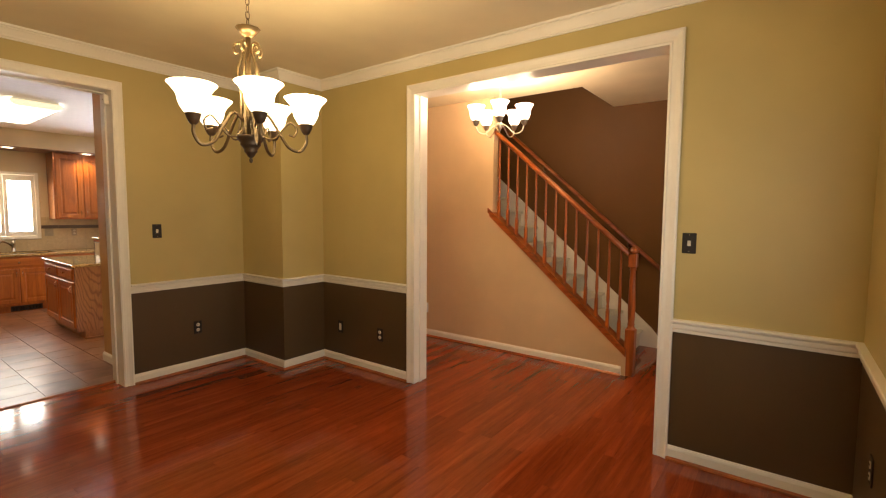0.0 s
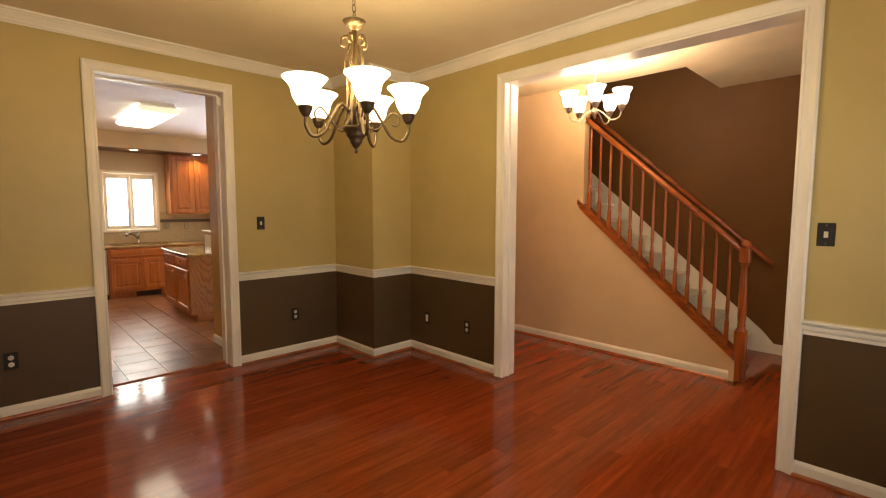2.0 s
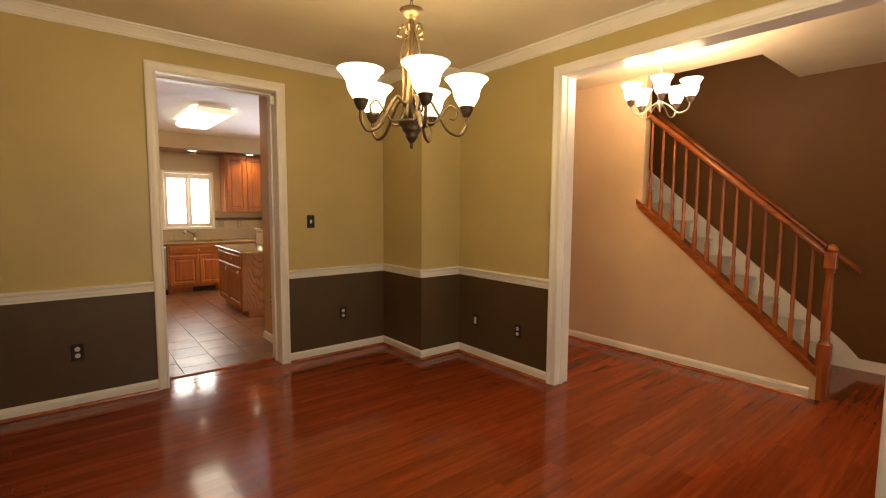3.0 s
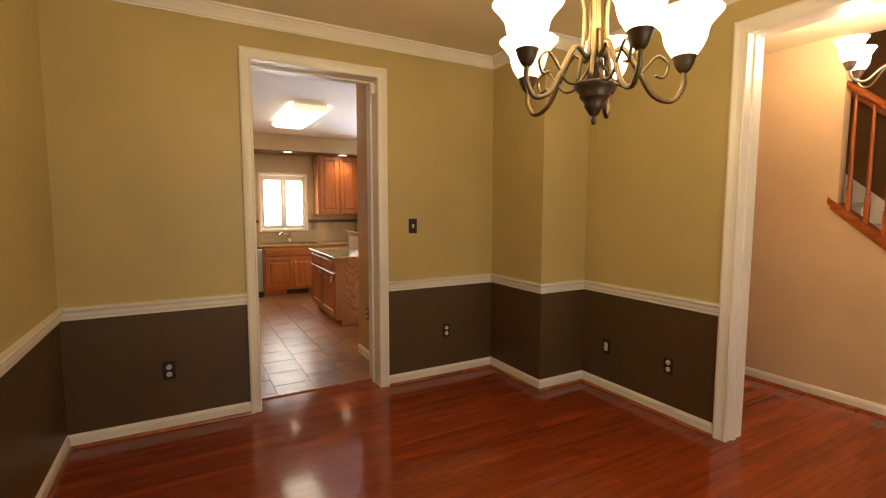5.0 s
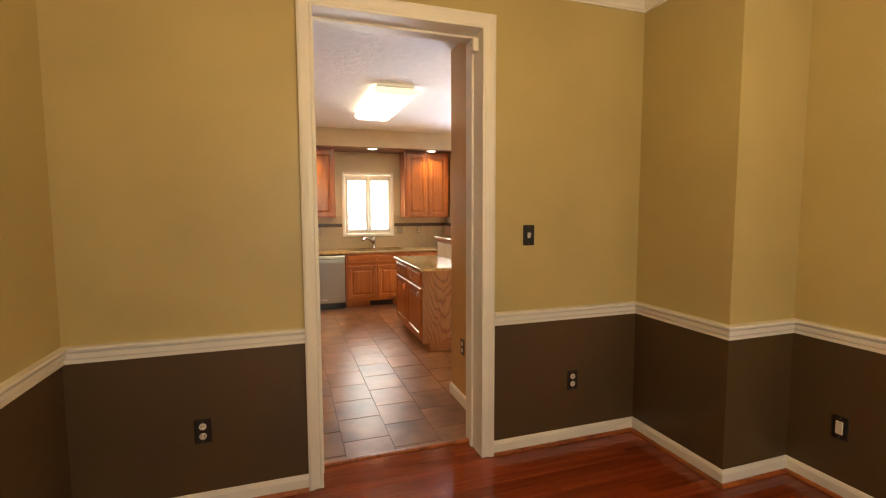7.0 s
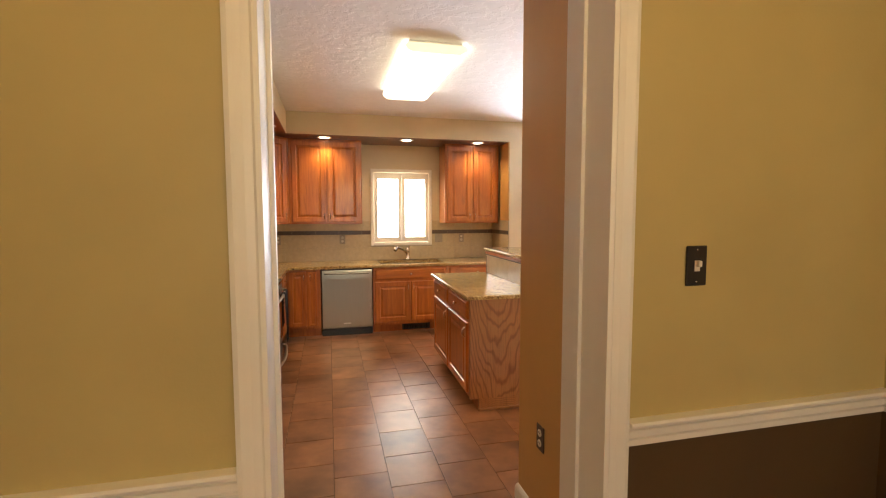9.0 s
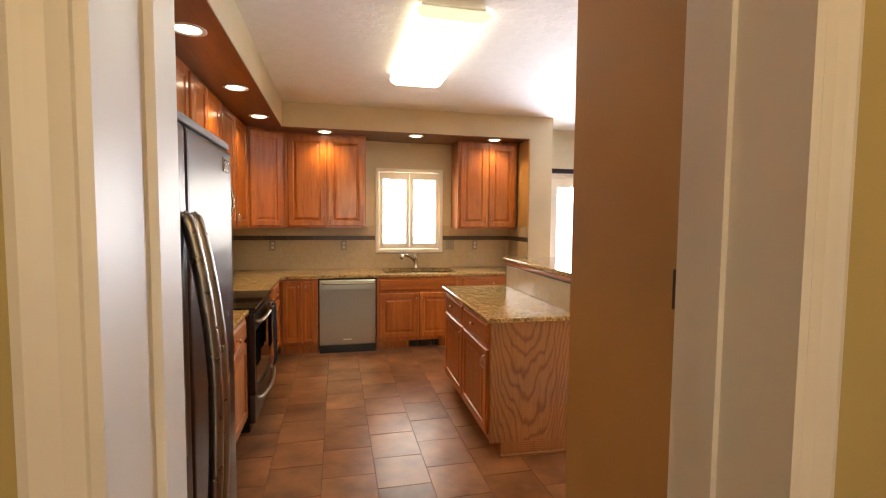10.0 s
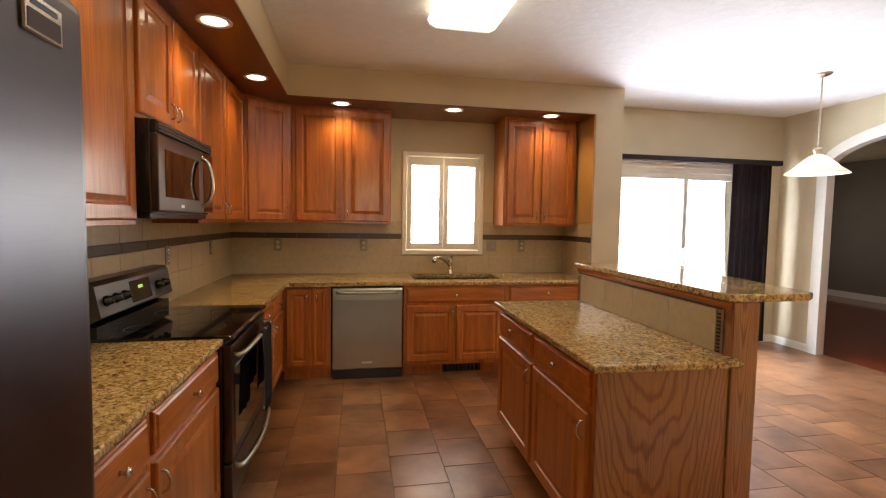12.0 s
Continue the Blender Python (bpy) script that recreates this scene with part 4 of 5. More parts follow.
# ---------- switches and outlets ----------
def plate(name, label, m, mat, kind, mat2=None):
    t_ = thing(name, label, "switch" if "switch" in name else "outlet", m)
    part("plate", bm_box(-0.037, 0.037, -0.006, 0.0, -0.060, 0.060, 0.003), mat, t_)
    if kind == "toggle":
        part("toggle", bm_box(-0.006, 0.006, -0.022, -0.005, -0.002, 0.016, 0.002), mat2 or M_IVORY, t_)
        part("collar", bm_box(-0.009, 0.009, -0.0085, -0.0062, -0.016, 0.016), mat2 or M_IVORY, t_)
    elif kind == "duplex":
        for z in (-0.024, 0.024):
            r = part("receptacle", lathe([(0, -0.0), (0.0165, 0.0), (0.0165, 0.003), (0.015, 0.004), (0, 0.004)], 16, None, Matrix.Translation((0, -0.006, z)) @ pose(0, 0, 0, 90)), mat2 or M_IVORY, t_)
            for x in (-0.006, 0.006):
                part("slot", bm_box(x - 0.0012, x + 0.0012, -0.0112, -0.0098, z - 0.002, z + 0.007), M_BLACK, r)
    else:
        part("rocker", bm_box(-0.017, 0.017, -0.012, -0.0062, -0.034, 0.034, 0.003), mat2 or M_IVORY, t_)
    for z in (-0.048, 0.048):
        part("screw", lathe([(0, 0), (0.003, 0), (0.003, 0.0012), (0, 0.0012)], 8, None, Matrix.Translation((0, -0.006, z)) @ pose(0, 0, 0, 90)), M_CHROME, t_)
    return t_


RN, RE, RW = 0, -90, 90     # on a wall seen from the south, from the west, from the east
LOUT, LSW = "dark bronze outlet plate with ivory sockets", "dark bronze switch plate with ivory toggle"
for x in (-0.040, 2.052):
    plate("wall_outlet", LOUT + " on the brown dado", pose(x, YK, 0.395, 0, 0, RN), M_DARK, "duplex")
plate("wall_outlet", LOUT + " on the brown dado", pose(XR, 2.764, 0.365, 0, 0, RE), M_DARK, "duplex")
plate("wall_outlet", "dark bronze plate with an ivory cable jack", pose(XR, 3.307, 0.36, 0, 0, RE), M_DARK, "rocker")
plate("wall_outlet", LOUT + " on the brown dado", pose(2.50, YR, 0.44, 0, 0, 180), M_DARK, "duplex")
plate("light_switch", LSW, pose(1.730, YK, 1.314, 0, 0, RN), M_DARK, "toggle")
plate("light_switch", LSW, pose(XR, 0.255, 1.321, 0, 0, RE), M_DARK, "toggle")
plate("light_switch", "brown switch plate on the tan pantry wall", pose(PX, 4.66, 1.285, 0, 0, RE) @ Matrix.Scale(0.86, 4), M_BRPLATE, "toggle", M_GRPLATE)
plate("wall_outlet", "brown outlet plate on the tan pantry wall", pose(PX, 4.97, 0.445, 0, 0, RE), M_BRPLATE, "duplex")
plate("wall_outlet", "white outlet plate with a small white night light", pose(HX, 3.29, 0.345, 0, 0, RE), M_WHITE, "duplex", M_WHITE)
nl = thing("night_light", "small white plug-in night light", "night light", pose(HX - 0.012, 3.29, 0.375))
part("body", bm_box(-0.035, 0.0, -0.025, 0.025, -0.03, 0.035, 0.008, 2), M_WHITE, nl)
part("lens", bm_box(-0.040, -0.034, -0.018, 0.018, -0.005, 0.028, 0.002), M_IVORY, nl)
for x in (0.023, 0.843, 2.502):
    plate("wall_outlet", "grey-beige outlet plate on the cream backsplash", pose(x, KYB - 0.012, 1.138, 0, 0, RN), M_GRPLATE, "duplex")
plate("light_switch", "grey-beige double switch plate on the cream backsplash", pose(2.17, KYB - 0.012, 1.140, 0, 0, RN) @ Matrix.Diagonal((1.5, 1, 1, 1)), M_GRPLATE, "rocker", M_GRPLATE)
for y in (7.91, 8.80):
    plate("wall_outlet", "grey-beige outlet plate on the cream backsplash", pose(KXL + 0.012, y, 1.148, 0, 0, RW), M_GRPLATE, "duplex")


# ---------- cabinets ----------
def rings_panel(w, h, rings):
    """Nested rectangles from the back edge to the middle: (inset, y)."""
    bm = bmesh.new()
    prev = None
    for ins, y in rings:
        r = [bm.verts.new(p) for p in ((ins, y, ins), (w - ins, y, ins), (w - ins, y, h - ins), (ins, y, h - ins))]
        if prev is None:
            bm.faces.new(list(reversed(r)))
        else:
            for i in range(4):
                bm.faces.new((prev[i], prev[(i + 1) % 4], r[(i + 1) % 4], r[i]))
        prev = r
    bm.faces.new(prev)
    return bm


def raised_door(w, h):
    s = min(0.058, w * 0.22)
    return rings_panel(w, h, [(0, 0), (0, -0.014), (0.003, -0.018), (0.008, -0.020), (s, -0.020), (s + 0.004, -0.012), (s + 0.012, -0.010), (s + 0.018, -0.011), (s + 0.038, -0.018), (s + 0.042, -0.018)])


def slab_front(w, h):
    return rings_panel(w, h, [(0, 0), (0, -0.010), (0.004, -0.014), (0.010, -0.015), (0.016, -0.020), (0.018, -0.020)])


def pull(vertical=True):
    """Small arched nickel pull, 75 mm, standing out toward -y."""
    a = [(0, 0.0, -0.036), (0, -0.014, -0.032), (0, -0.024, -0.015), (0, -0.026, 0), (0, -0.024, 0.015), (0, -0.014, 0.032), (0, 0.0, 0.036)]
    if not vertical:
        a = [(z, y, 0) for x, y, z in a]
    return tube(spline(a, 4), [0.0062] + [0.0048] * 23 + [0.0062], 8)


def knob():
    return lathe([(0, 0), (0.007, 0), (0.005, 0.010), (0.008, 0.016), (0.014, 0.020), (0.0145, 0.025), (0.010, 0.029), (0, 0.030)], 14, None, pose(0, 0, 0, 90))


def add_door(cab, x, z, w, h, side, mat=None, high=True, hinge=True):
    d = part("door", raised_door(w, h), mat or M_OAK, cab, "raised-panel honey oak door", Matrix.Translation((x, 0, z)))
    hx = w - 0.028 if side == "r" else 0.028
    hz = h - 0.075 if high else 0.075
    part("handle", pull(), M_CHROME, d, "satin nickel pull", Matrix.Translation((hx, -0.019, hz)))
    return d


def add_drawer(cab, x, z, w, h, grip=True):
    d = part("drawer", slab_front(w, h), M_OAKH, cab, "honey oak drawer front", Matrix.Translation((x, 0, z)))
    if grip:
        part("knob", knob(), M_CHROME, d, "satin nickel knob", Matrix.Translation((w / 2, -0.019, h / 2)))
    return d


TK = 0.10


def base_unit(label, m, w, depth, top, layout, group="base cabinets"):
    """layout: list of (x, width, kind, handle side); kind 'dd' drawer over door, 'd' door, 'f' false front over nothing."""
    c = thing("base_cabinet", label, "cabinet", m, group)
    if "sink" in label:      # open above, for the bowls
        carcass = boxes((0.001, 0.018, 0.0, depth, TK, top), (w - 0.018, w - 0.001, 0.0, depth, TK, top), (0.018, w - 0.018, depth - 0.012, depth, TK, top),
                        (0.018, w - 0.018, 0.0, 0.018, TK, top), (0.018, w - 0.018, 0.018, depth - 0.012, TK, TK + 0.015))
    else:
        carcass = bm_box(0.001, w - 0.001, 0.0, depth, TK, top)
    part("body", carcass, M_OAK, c)
    part("toe_kick", bm_box(0.001, w - 0.001, 0.065, depth, 0.0, TK), M_OAK, c, "recessed oak toe kick")
    dh = 0.135
    for x, ww, kind, side in layout:
        if kind in ("dd", "f"):
            add_drawer(c, x, top - 0.022 - dh, ww, dh, kind == "dd")
        if kind in ("dd", "d2"):
            add_door(c, x, TK + 0.035, ww, top - 0.022 - dh - 0.025 - TK - 0.035, side)
        if kind == "d":
            add_door(c, x, TK + 0.035, ww, top - 0.022 - TK - 0.035, side)
    return c


def wall_unit(label, m, w, depth, z0, z1, doors, group="wall cabinets"):
    c = thing("wall_cabinet", label, "cabinet", m, group)
    part("body", bm_box(0.001, w - 0.001, 0.0, depth, z0, z1, 0.002), M_OAK, c)
    for x, ww, side in doors:
        add_door(c, x, z0 + 0.022, ww, z1 - z0 - 0.05, side, None, False)
    return c


CB = CT - 0.032       # underside of the granite
# sink run (fronts face south)
base_unit("honey oak corner base cabinet with one door", pose(LF + 0.004, BF, 0), 0.563 - LF - 0.006, 0.62, CB, [(0.03, 0.20, "d", "r"), (0.25, 0.105, "d", "l")])
base_unit("honey oak sink base cabinet with two doors", pose(1.183, BF, 0), 0.938, 0.62, CB, [(0.025, 0.44, "d2", "r"), (0.475, 0.44, "d2", "l"), (0.025, 0.89, "f", "r")])
base_unit("honey oak base cabinet with drawer and two doors", pose(2.123, BF, 0), WGL - 2.126, 0.62, CB, [(0.03, 0.36, "d2", "r"), (0.41, 0.36, "d2", "l"), (0.03, 0.745, "dd0", "r")])
for o in [q for q in scene.objects if q.name.startswith("base_cabinet")][-1:]:
    add_drawer(o, 0.03, CB - 0.157, 0.745, 0.135)
ft = [q for q in scene.objects if q.name.startswith("base_cabinet")][1]
dfront = [q for q in ft.children if q.name.startswith("drawer")][0]
part("knob", knob(), M_CHROME, dfront, "satin nickel knob", Matrix.Translation((0.445, -0.019, 0.0675)))
# left run (fronts face east)
LFM = lambda y: pose(LF, y, 0, 0, 0, 90)
base_unit("honey oak base cabinet with drawer and door beside the refrigerator", LFM(5.530), 0.690, 0.60, CB, [(0.31, 0.36, "dd", "r"), (0.02, 0.27, "dd", "l")])
base_unit("honey oak base cabinet with drawer and door beside the range", LFM(6.222), 0.698, 0.60, CB, [(0.025, 0.65, "dd", "l")])
base_unit("narrow honey oak base cabinet with drawer and door", LFM(7.716), 1.050, 0.60, CB, [(0.52, 0.44, "dd", "l"), (0.03, 0.46, "dd", "r")])
# wall cabinets
UZ0, UZ1 = 1.354, SOF_Z - 0.0065
wall_unit("honey oak wall cabinet with two raised-panel doors", pose(0.198, UF, 0), 0.892, KYB - UF - 0.002, UZ0, UZ1, [(0.035, 0.41, "r"), (0.465, 0.41, "l")])
wall_unit("honey oak wall cabinet with two doors beside the window", pose(2.182, UF, 0), WGL - 2.222, KYB - UF - 0.002, UZ0, UZ1, [(0.03, 0.335, "r"), (0.39, 0.335, "l")])
LUM = lambda y: pose(LU, y, 0, 0, 0, 90)
UD = LU - KXL - 0.002
wall_unit("honey oak wall cabinet beside the microwave", LUM(5.565), 1.355, UD, UZ0, UZ1, [(0.02, 0.31, "r"), (0.345, 0.31, "l"), (0.68, 0.645, "l")])
wall_unit("short honey oak wall cabinet above the microwave", LUM(6.922), 0.785, UD, 1.815, UZ1, [(0.02, 0.365, "r"), (0.40, 0.365, "l")])
wall_unit("honey oak wall cabinet with two narrow doors", LUM(7.709), 1.119, UD, UZ0, UZ1, [(0.02, 0.49, "r"), (0.545, 0.55, "l")])
wall_unit("short honey oak cabinet above the refrigerator", LUM(4.56), 1.003, UD, 1.775, UZ1, [(0.02, 0.47, "r"), (0.505, 0.47, "l")])
# panel takes the shaded tan too, its warm shade held in the colour
ep = thing("end_panel", "shade-darkened tan filler panel between cabinet and wing wall", "panel")
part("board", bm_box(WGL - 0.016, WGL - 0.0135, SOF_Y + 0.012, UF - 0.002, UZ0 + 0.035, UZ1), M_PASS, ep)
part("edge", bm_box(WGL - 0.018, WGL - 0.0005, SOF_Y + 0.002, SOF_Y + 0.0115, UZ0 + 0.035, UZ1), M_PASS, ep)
# diagonal corner cabinet
cc = thing("wall_cabinet", "diagonal honey oak corner wall cabinet", "cabinet", None, "wall cabinets")
part("body", poly_prism([(LU, 8.83), (0.196, UF), (0.196, KYB - 0.002), (KXL + 0.002, KYB - 0.002), (KXL + 0.002, 8.83)], UZ0, UZ1, "z"), M_OAK, cc)
dg = math.atan2(UF - 8.83, 0.196 - LU)
L_ = math.hypot(UF - 8.83, 0.196 - LU)
mdg = Matrix.Translation((LU, 8.83, 0)) @ Matrix.Rotation(dg, 4, "Z")
d = part("door", raised_door(L_ - 0.07, UZ1 - UZ0 - 0.05), M_OAK, cc, "raised-panel honey oak door", mdg @ Matrix.Translation((0.035, 0, UZ0 + 0.022)))
part("handle", pull(), M_CHROME, d, "satin nickel pull", Matrix.Translation((L_ - 0.07 - 0.028, -0.019, 0.075)))


# ---------- worktops ----------
def slab(pts, z0, z1, bev=0.009):
    bm = poly_prism(pts, z0, z1, "z")
    es = [e for e in bm.edges if abs(e.verts[0].co.z - e.verts[1].co.z) < 1e-6 and e.calc_length() > 0.05]
    bmesh.ops.bevel(bm, geom=es, offset=bev, segments=3, affect="EDGES", profile=0.5)
    return bm


wt = thing("worktop", "polished gold granite worktop along the sink wall", "worktop")
CE = BF - 0.032
SKX0, SKX1, SKY0, SKY1 = 1.308, 2.106, 8.93, 9.285
part("slab", slab([(KXL + 0.002, 7.716), (LF + 0.032, 7.716), (LF + 0.032, CE - 0.03), (LF + 0.062, CE), (SKX0, CE), (SKX0, KYB - 0.002), (KXL + 0.002, KYB - 0.002)], CB, CT), M_GRANITE, wt)
part("slab", slab([(SKX0 + 0.0, CE), (SKX1, CE), (SKX1, SKY0), (SKX0, SKY0)], CB, CT, 0.006), M_GRANITE, wt)
part("slab", bm_box(SKX0, SKX1, SKY1, KYB - 0.002, CB, CT), M_GRANITE, wt)
part("slab", slab([(SKX1, CE), (WGL - 0.002, CE), (WGL - 0.002, KYB - 0.002), (SKX1, KYB - 0.002)], CB, CT), M_GRANITE, wt)
wt2 = thing("worktop", "polished gold granite worktop beside the range", "worktop")
part("slab", slab([(KXL + 0.002, 5.530), (LF + 0.032, 5.530), (LF + 0.032, 6.915), (KXL + 0.002, 6.915)], CB, CT), M_GRANITE, wt2)
sk = thing("kitchen_sink", "black double bowl sink set in the worktop", "sink")
mx = (SKX0 + SKX1) / 2
for a, b_ in ((SKX0 - 0.005, mx - 0.012), (mx + 0.012, SKX1 + 0.005)):
    part("bowl", boxes((a, b_, SKY0 - 0.005, SKY1 + 0.005, CB - 0.20, CB - 0.19), (a, a + 0.008, SKY0 - 0.005, SKY1 + 0.005, CB - 0.19, CB - 0.001), (b_ - 0.008, b_, SKY0 - 0.005, SKY1 + 0.005, CB - 0.19, CB - 0.001),
                       (a + 0.008, b_ - 0.008, SKY0 - 0.005, SKY0 + 0.003, CB - 0.19, CB - 0.001), (a + 0.008, b_ - 0.008, SKY1 - 0.003, SKY1 + 0.005, CB - 0.19, CB - 0.001)), M_BLACK, sk)
part("divider", bm_box(mx - 0.012, mx + 0.012, SKY0 - 0.005, SKY1 + 0.005, CB - 0.12, CB - 0.012, 0.004), M_BLACK, sk)
bm = bmesh.new()
for q in ((SKX0 - 0.012, SKX1 + 0.012, SKY0 - 0.012, SKY0), (SKX0 - 0.012, SKX1 + 0.012, SKY1, SKY1 + 0.012), (SKX0 - 0.012, SKX0, SKY0, SKY1), (SKX1, SKX1 + 0.012, SKY0, SKY1)):
    bm_box(*q, CT + 0.0003, CT + 0.004, bm=bm)
part("rim", bm, M_BLACK, sk, "black sink rim")
fc = thing("kitchen_faucet", "satin nickel single lever pull-out faucet", "faucet", pose(1.715, 9.345, CT) @ Matrix.Scale(1.2, 4))
part("base", lathe([(0, 0), (0.032, 0), (0.030, 0.008), (0.024, 0.014), (0.020, 0.085), (0.023, 0.095), (0.024, 0.125), (0.018, 0.140), (0, 0.143)], 20), M_CHROME, fc)
part("spout", tube(spline([(0, 0, 0.055), (-0.045, -0.045, 0.105), (-0.10, -0.095, 0.138), (-0.145, -0.13, 0.142), (-0.17, -0.15, 0.118)], 6), [0.013] * 12 + [0.015] * 6 + [0.018] * 7, 12), M_CHROME, fc)
part("lever", tube(spline([(0, 0, 0.135), (0.004, -0.015, 0.150), (0.010, -0.045, 0.156)], 5), 0.007, 8), M_CHROME, fc)

# backsplash of cream tiles with a dark listel
bs = solid("backsplash_north", boxes((KXL, WX0 - 0.045, KYB - 0.005, KYB - 0.0005, CT, UZ0 + 0.03), (WX1 + 0.045, WGL, KYB - 0.005, KYB - 0.0005, CT, UZ0 + 0.03), (WX0 - 0.045, WX1 + 0.045, KYB - 0.005, KYB - 0.0005, CT, WZ0 - 0.045)), M_SPGROUT, "cream tile backsplash with a dark listel band", "backsplash")
bw = solid("backsplash_west", bm_box(KXL + 0.0005, KXL + 0.005, 5.54, KYB - 0.006, CT, UZ0 + 0.03), M_SPGROUT, "cream tile backsplash with a dark listel band", "backsplash")
bg_ = solid("backsplash_wing", bm_box(WGL - 0.005, WGL - 0.0005, SOF_Y + 0.01, KYB - 0.006, CT, UZ0 + 0.03), M_SPGROUT, "cream tile backsplash return on the wing wall", "backsplash")
for lo, hi, mat, name in ((CT, CT + 0.174, M_SPLASH, "wall_tile"), (CT + 0.174, CT + 0.348, M_SPLASH, "wall_tile"), (CT + 0.348, CT + 0.402, M_LISTEL, "listel"), (CT + 0.402, UZ0 + 0.03, M_SPLASH, "wall_tile")):
    st = 0.30 if name == "listel" else 0.255
    x = KXL + 0.008
    while x < WGL - 0.01:
        x1 = min(x + st, WGL - 0.007)
        if not (x1 > WX0 - 0.05 and x < WX1 + 0.05 and hi > WZ0 - 0.05):
            part(name, bm_box(x + 0.001, x1 - 0.001, KYB - 0.011, KYB - 0.005, lo + 0.001, hi - 0.001, 0.001), mat, bs)
        else:
            for a, b_ in ((x, min(x1, WX0 - 0.047)), (max(x, WX1 + 0.047), x1)):
                if b_ - a > 0.02:
                    part(name, bm_box(a + 0.001, b_ - 0.001, KYB - 0.011, KYB - 0.005, lo + 0.001, hi - 0.001, 0.001), mat, bs)
        x += st
    y = 5.54
    while y < KYB - 0.02:
        y1 = min(y + st, KYB - 0.013)
        part(name, bm_box(KXL + 0.005, KXL + 0.011, y + 0.001, y1 - 0.001, lo + 0.001, hi - 0.001, 0.001), mat, bw)
        y += st
    y = SOF_Y + 0.012
    while y < KYB - 0.02:
        y1 = min(y + st, KYB - 0.013)
        part(name, bm_box(WGL - 0.011, WGL - 0.005, y + 0.001, y1 - 0.001, lo + 0.001, hi - 0.001, 0.001), mat, bg_)
        y += st

# ---------- dishwasher ----------
dw = thing("dishwasher", "stainless steel dishwasher between oak base cabinets", "dishwasher", pose(0.567, BF, 0))
W = 0.612
part("body", bm_box(0.004, W - 0.004, 0.0, 0.58, 0.02, CB - 0.002), M_BLACK, dw)
part("toe_panel", bm_box(0.006, W - 0.006, 0.01, 0.04, 0.0, 0.085), M_BLACK, dw, "black toe panel")
bm = bmesh.new()
for i, (z, y) in enumerate(((0.090, -0.010), (0.10, -0.020), (0.40, -0.026), (0.70, -0.024), (CB - 0.035, -0.020), (CB - 0.020, -0.012))):
    rw = [bm.verts.new((x, y + dy, z)) for x, dy in ((0.006, 0.012), (0.010, 0.0), (W - 0.010, 0.0), (W - 0.006, 0.012))]
    if i:
        for k in range(3):
            f = bm.faces.new((pr[k], pr[k + 1], rw[k + 1], rw[k])); f.smooth = False
    else:
        bm.faces.new(rw)
    pr = rw
bm.faces.new(pr)
dd = part("door", bm, M_STEELH, dw, "brushed stainless door")
part("handle", tube(spline([(0.05, -0.022, 0.765), (0.07, -0.050, 0.765), (0.30, -0.056, 0.765), (0.54, -0.050, 0.765), (0.562, -0.022, 0.765)], 6), 0.011, 10), M_STEELH, dd, "bowed steel handle")
part("badge", bm_box(0.255, 0.345, -0.0275, -0.0235, 0.145, 0.158), M_WHITE, dd)
part("vent", bm_box(0.16, 0.45, -0.012, -0.006, CB - 0.018, CB - 0.006), M_BLACK, dd)
fv = thing("floor_vent", "dark metal toe-kick register below the sink cabinet", "vent", pose(1.55, BF + 0.060, 0.0))
part("frame", bm_box(0, 0.36, -0.008, 0.004, 0.012, 0.088, 0.002), M_DARK, fv)
for i in range(9):
    part("slat", bm_box(0.02 + i * 0.036, 0.04 + i * 0.036, -0.011, -0.007, 0.022, 0.078), M_BLACK, fv)

# ---------- range ----------
rg = thing("range", "stainless steel and black glass electric range", "range", pose(0, 0, 0))
RY0, RY1, RX = 6.918, 7.704, 0.185
part("body", bm_box(KXL + 0.03, RX, RY0, RY1, 0.02, CT - 0.012), M_BLACK, rg, "black enamel side panels")
part("cooktop", bm_box(KXL + 0.05, RX + 0.048, RY0 - 0.004, RY1 + 0.004, CT - 0.012, CT + 0.010, 0.008, 2), M_BGLASS, rg, "black glass ceramic cooktop")
for x, y, r in ((-0.22, 7.123, 0.075), (-0.22, 7.513, 0.095), (0.04, 7.123, 0.105), (0.04, 7.513, 0.075)):
    bm = lathe([(r - 0.002, 0), (r, 0.0), (r, 0.0006), (r - 0.002, 0.0006), (r - 0.002, 0)], 32, None, Matrix.Translation((x, y, CT + 0.0101)))
    part("burner_ring", bm, M_BRPLATE, rg)
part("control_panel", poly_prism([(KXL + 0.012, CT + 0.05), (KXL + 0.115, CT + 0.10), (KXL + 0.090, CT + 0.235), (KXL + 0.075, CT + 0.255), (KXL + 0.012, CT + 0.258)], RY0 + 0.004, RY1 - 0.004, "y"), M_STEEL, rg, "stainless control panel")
part("back_guard", bm_box(KXL + 0.012, KXL + 0.095, RY0 + 0.008, RY1 - 0.008, CT - 0.05, CT + 0.06), M_BLACK, rg)
cp = [q for q in rg.children if q.name.startswith("control_panel")][0]
tilt = Matrix.Translation((KXL + 0.105, 0, CT + 0.165)) @ pose(0, 0, 0, 0, -10.5, 0)
for y in (6.988, 7.068, 7.148, 7.523, 7.603):
    part("knob", lathe([(0, 0), (0.024, 0), (0.024, 0.010), (0.020, 0.012), (0.017, 0.030), (0, 0.032)], 18, None, tilt @ Matrix.Translation((-0.002, y, 0)) @ pose(0, 0, 0, 0, 90, 0)), M_BLACK, cp, "black control knob")
bm = bm_box(-0.004, 0.004, 7.218, 7.428, -0.05, 0.055, 0.003)
bmesh.ops.transform(bm, matrix=tilt, verts=bm.verts[:])
dsp = part("display", bm, M_BGLASS, cp, "black display panel")
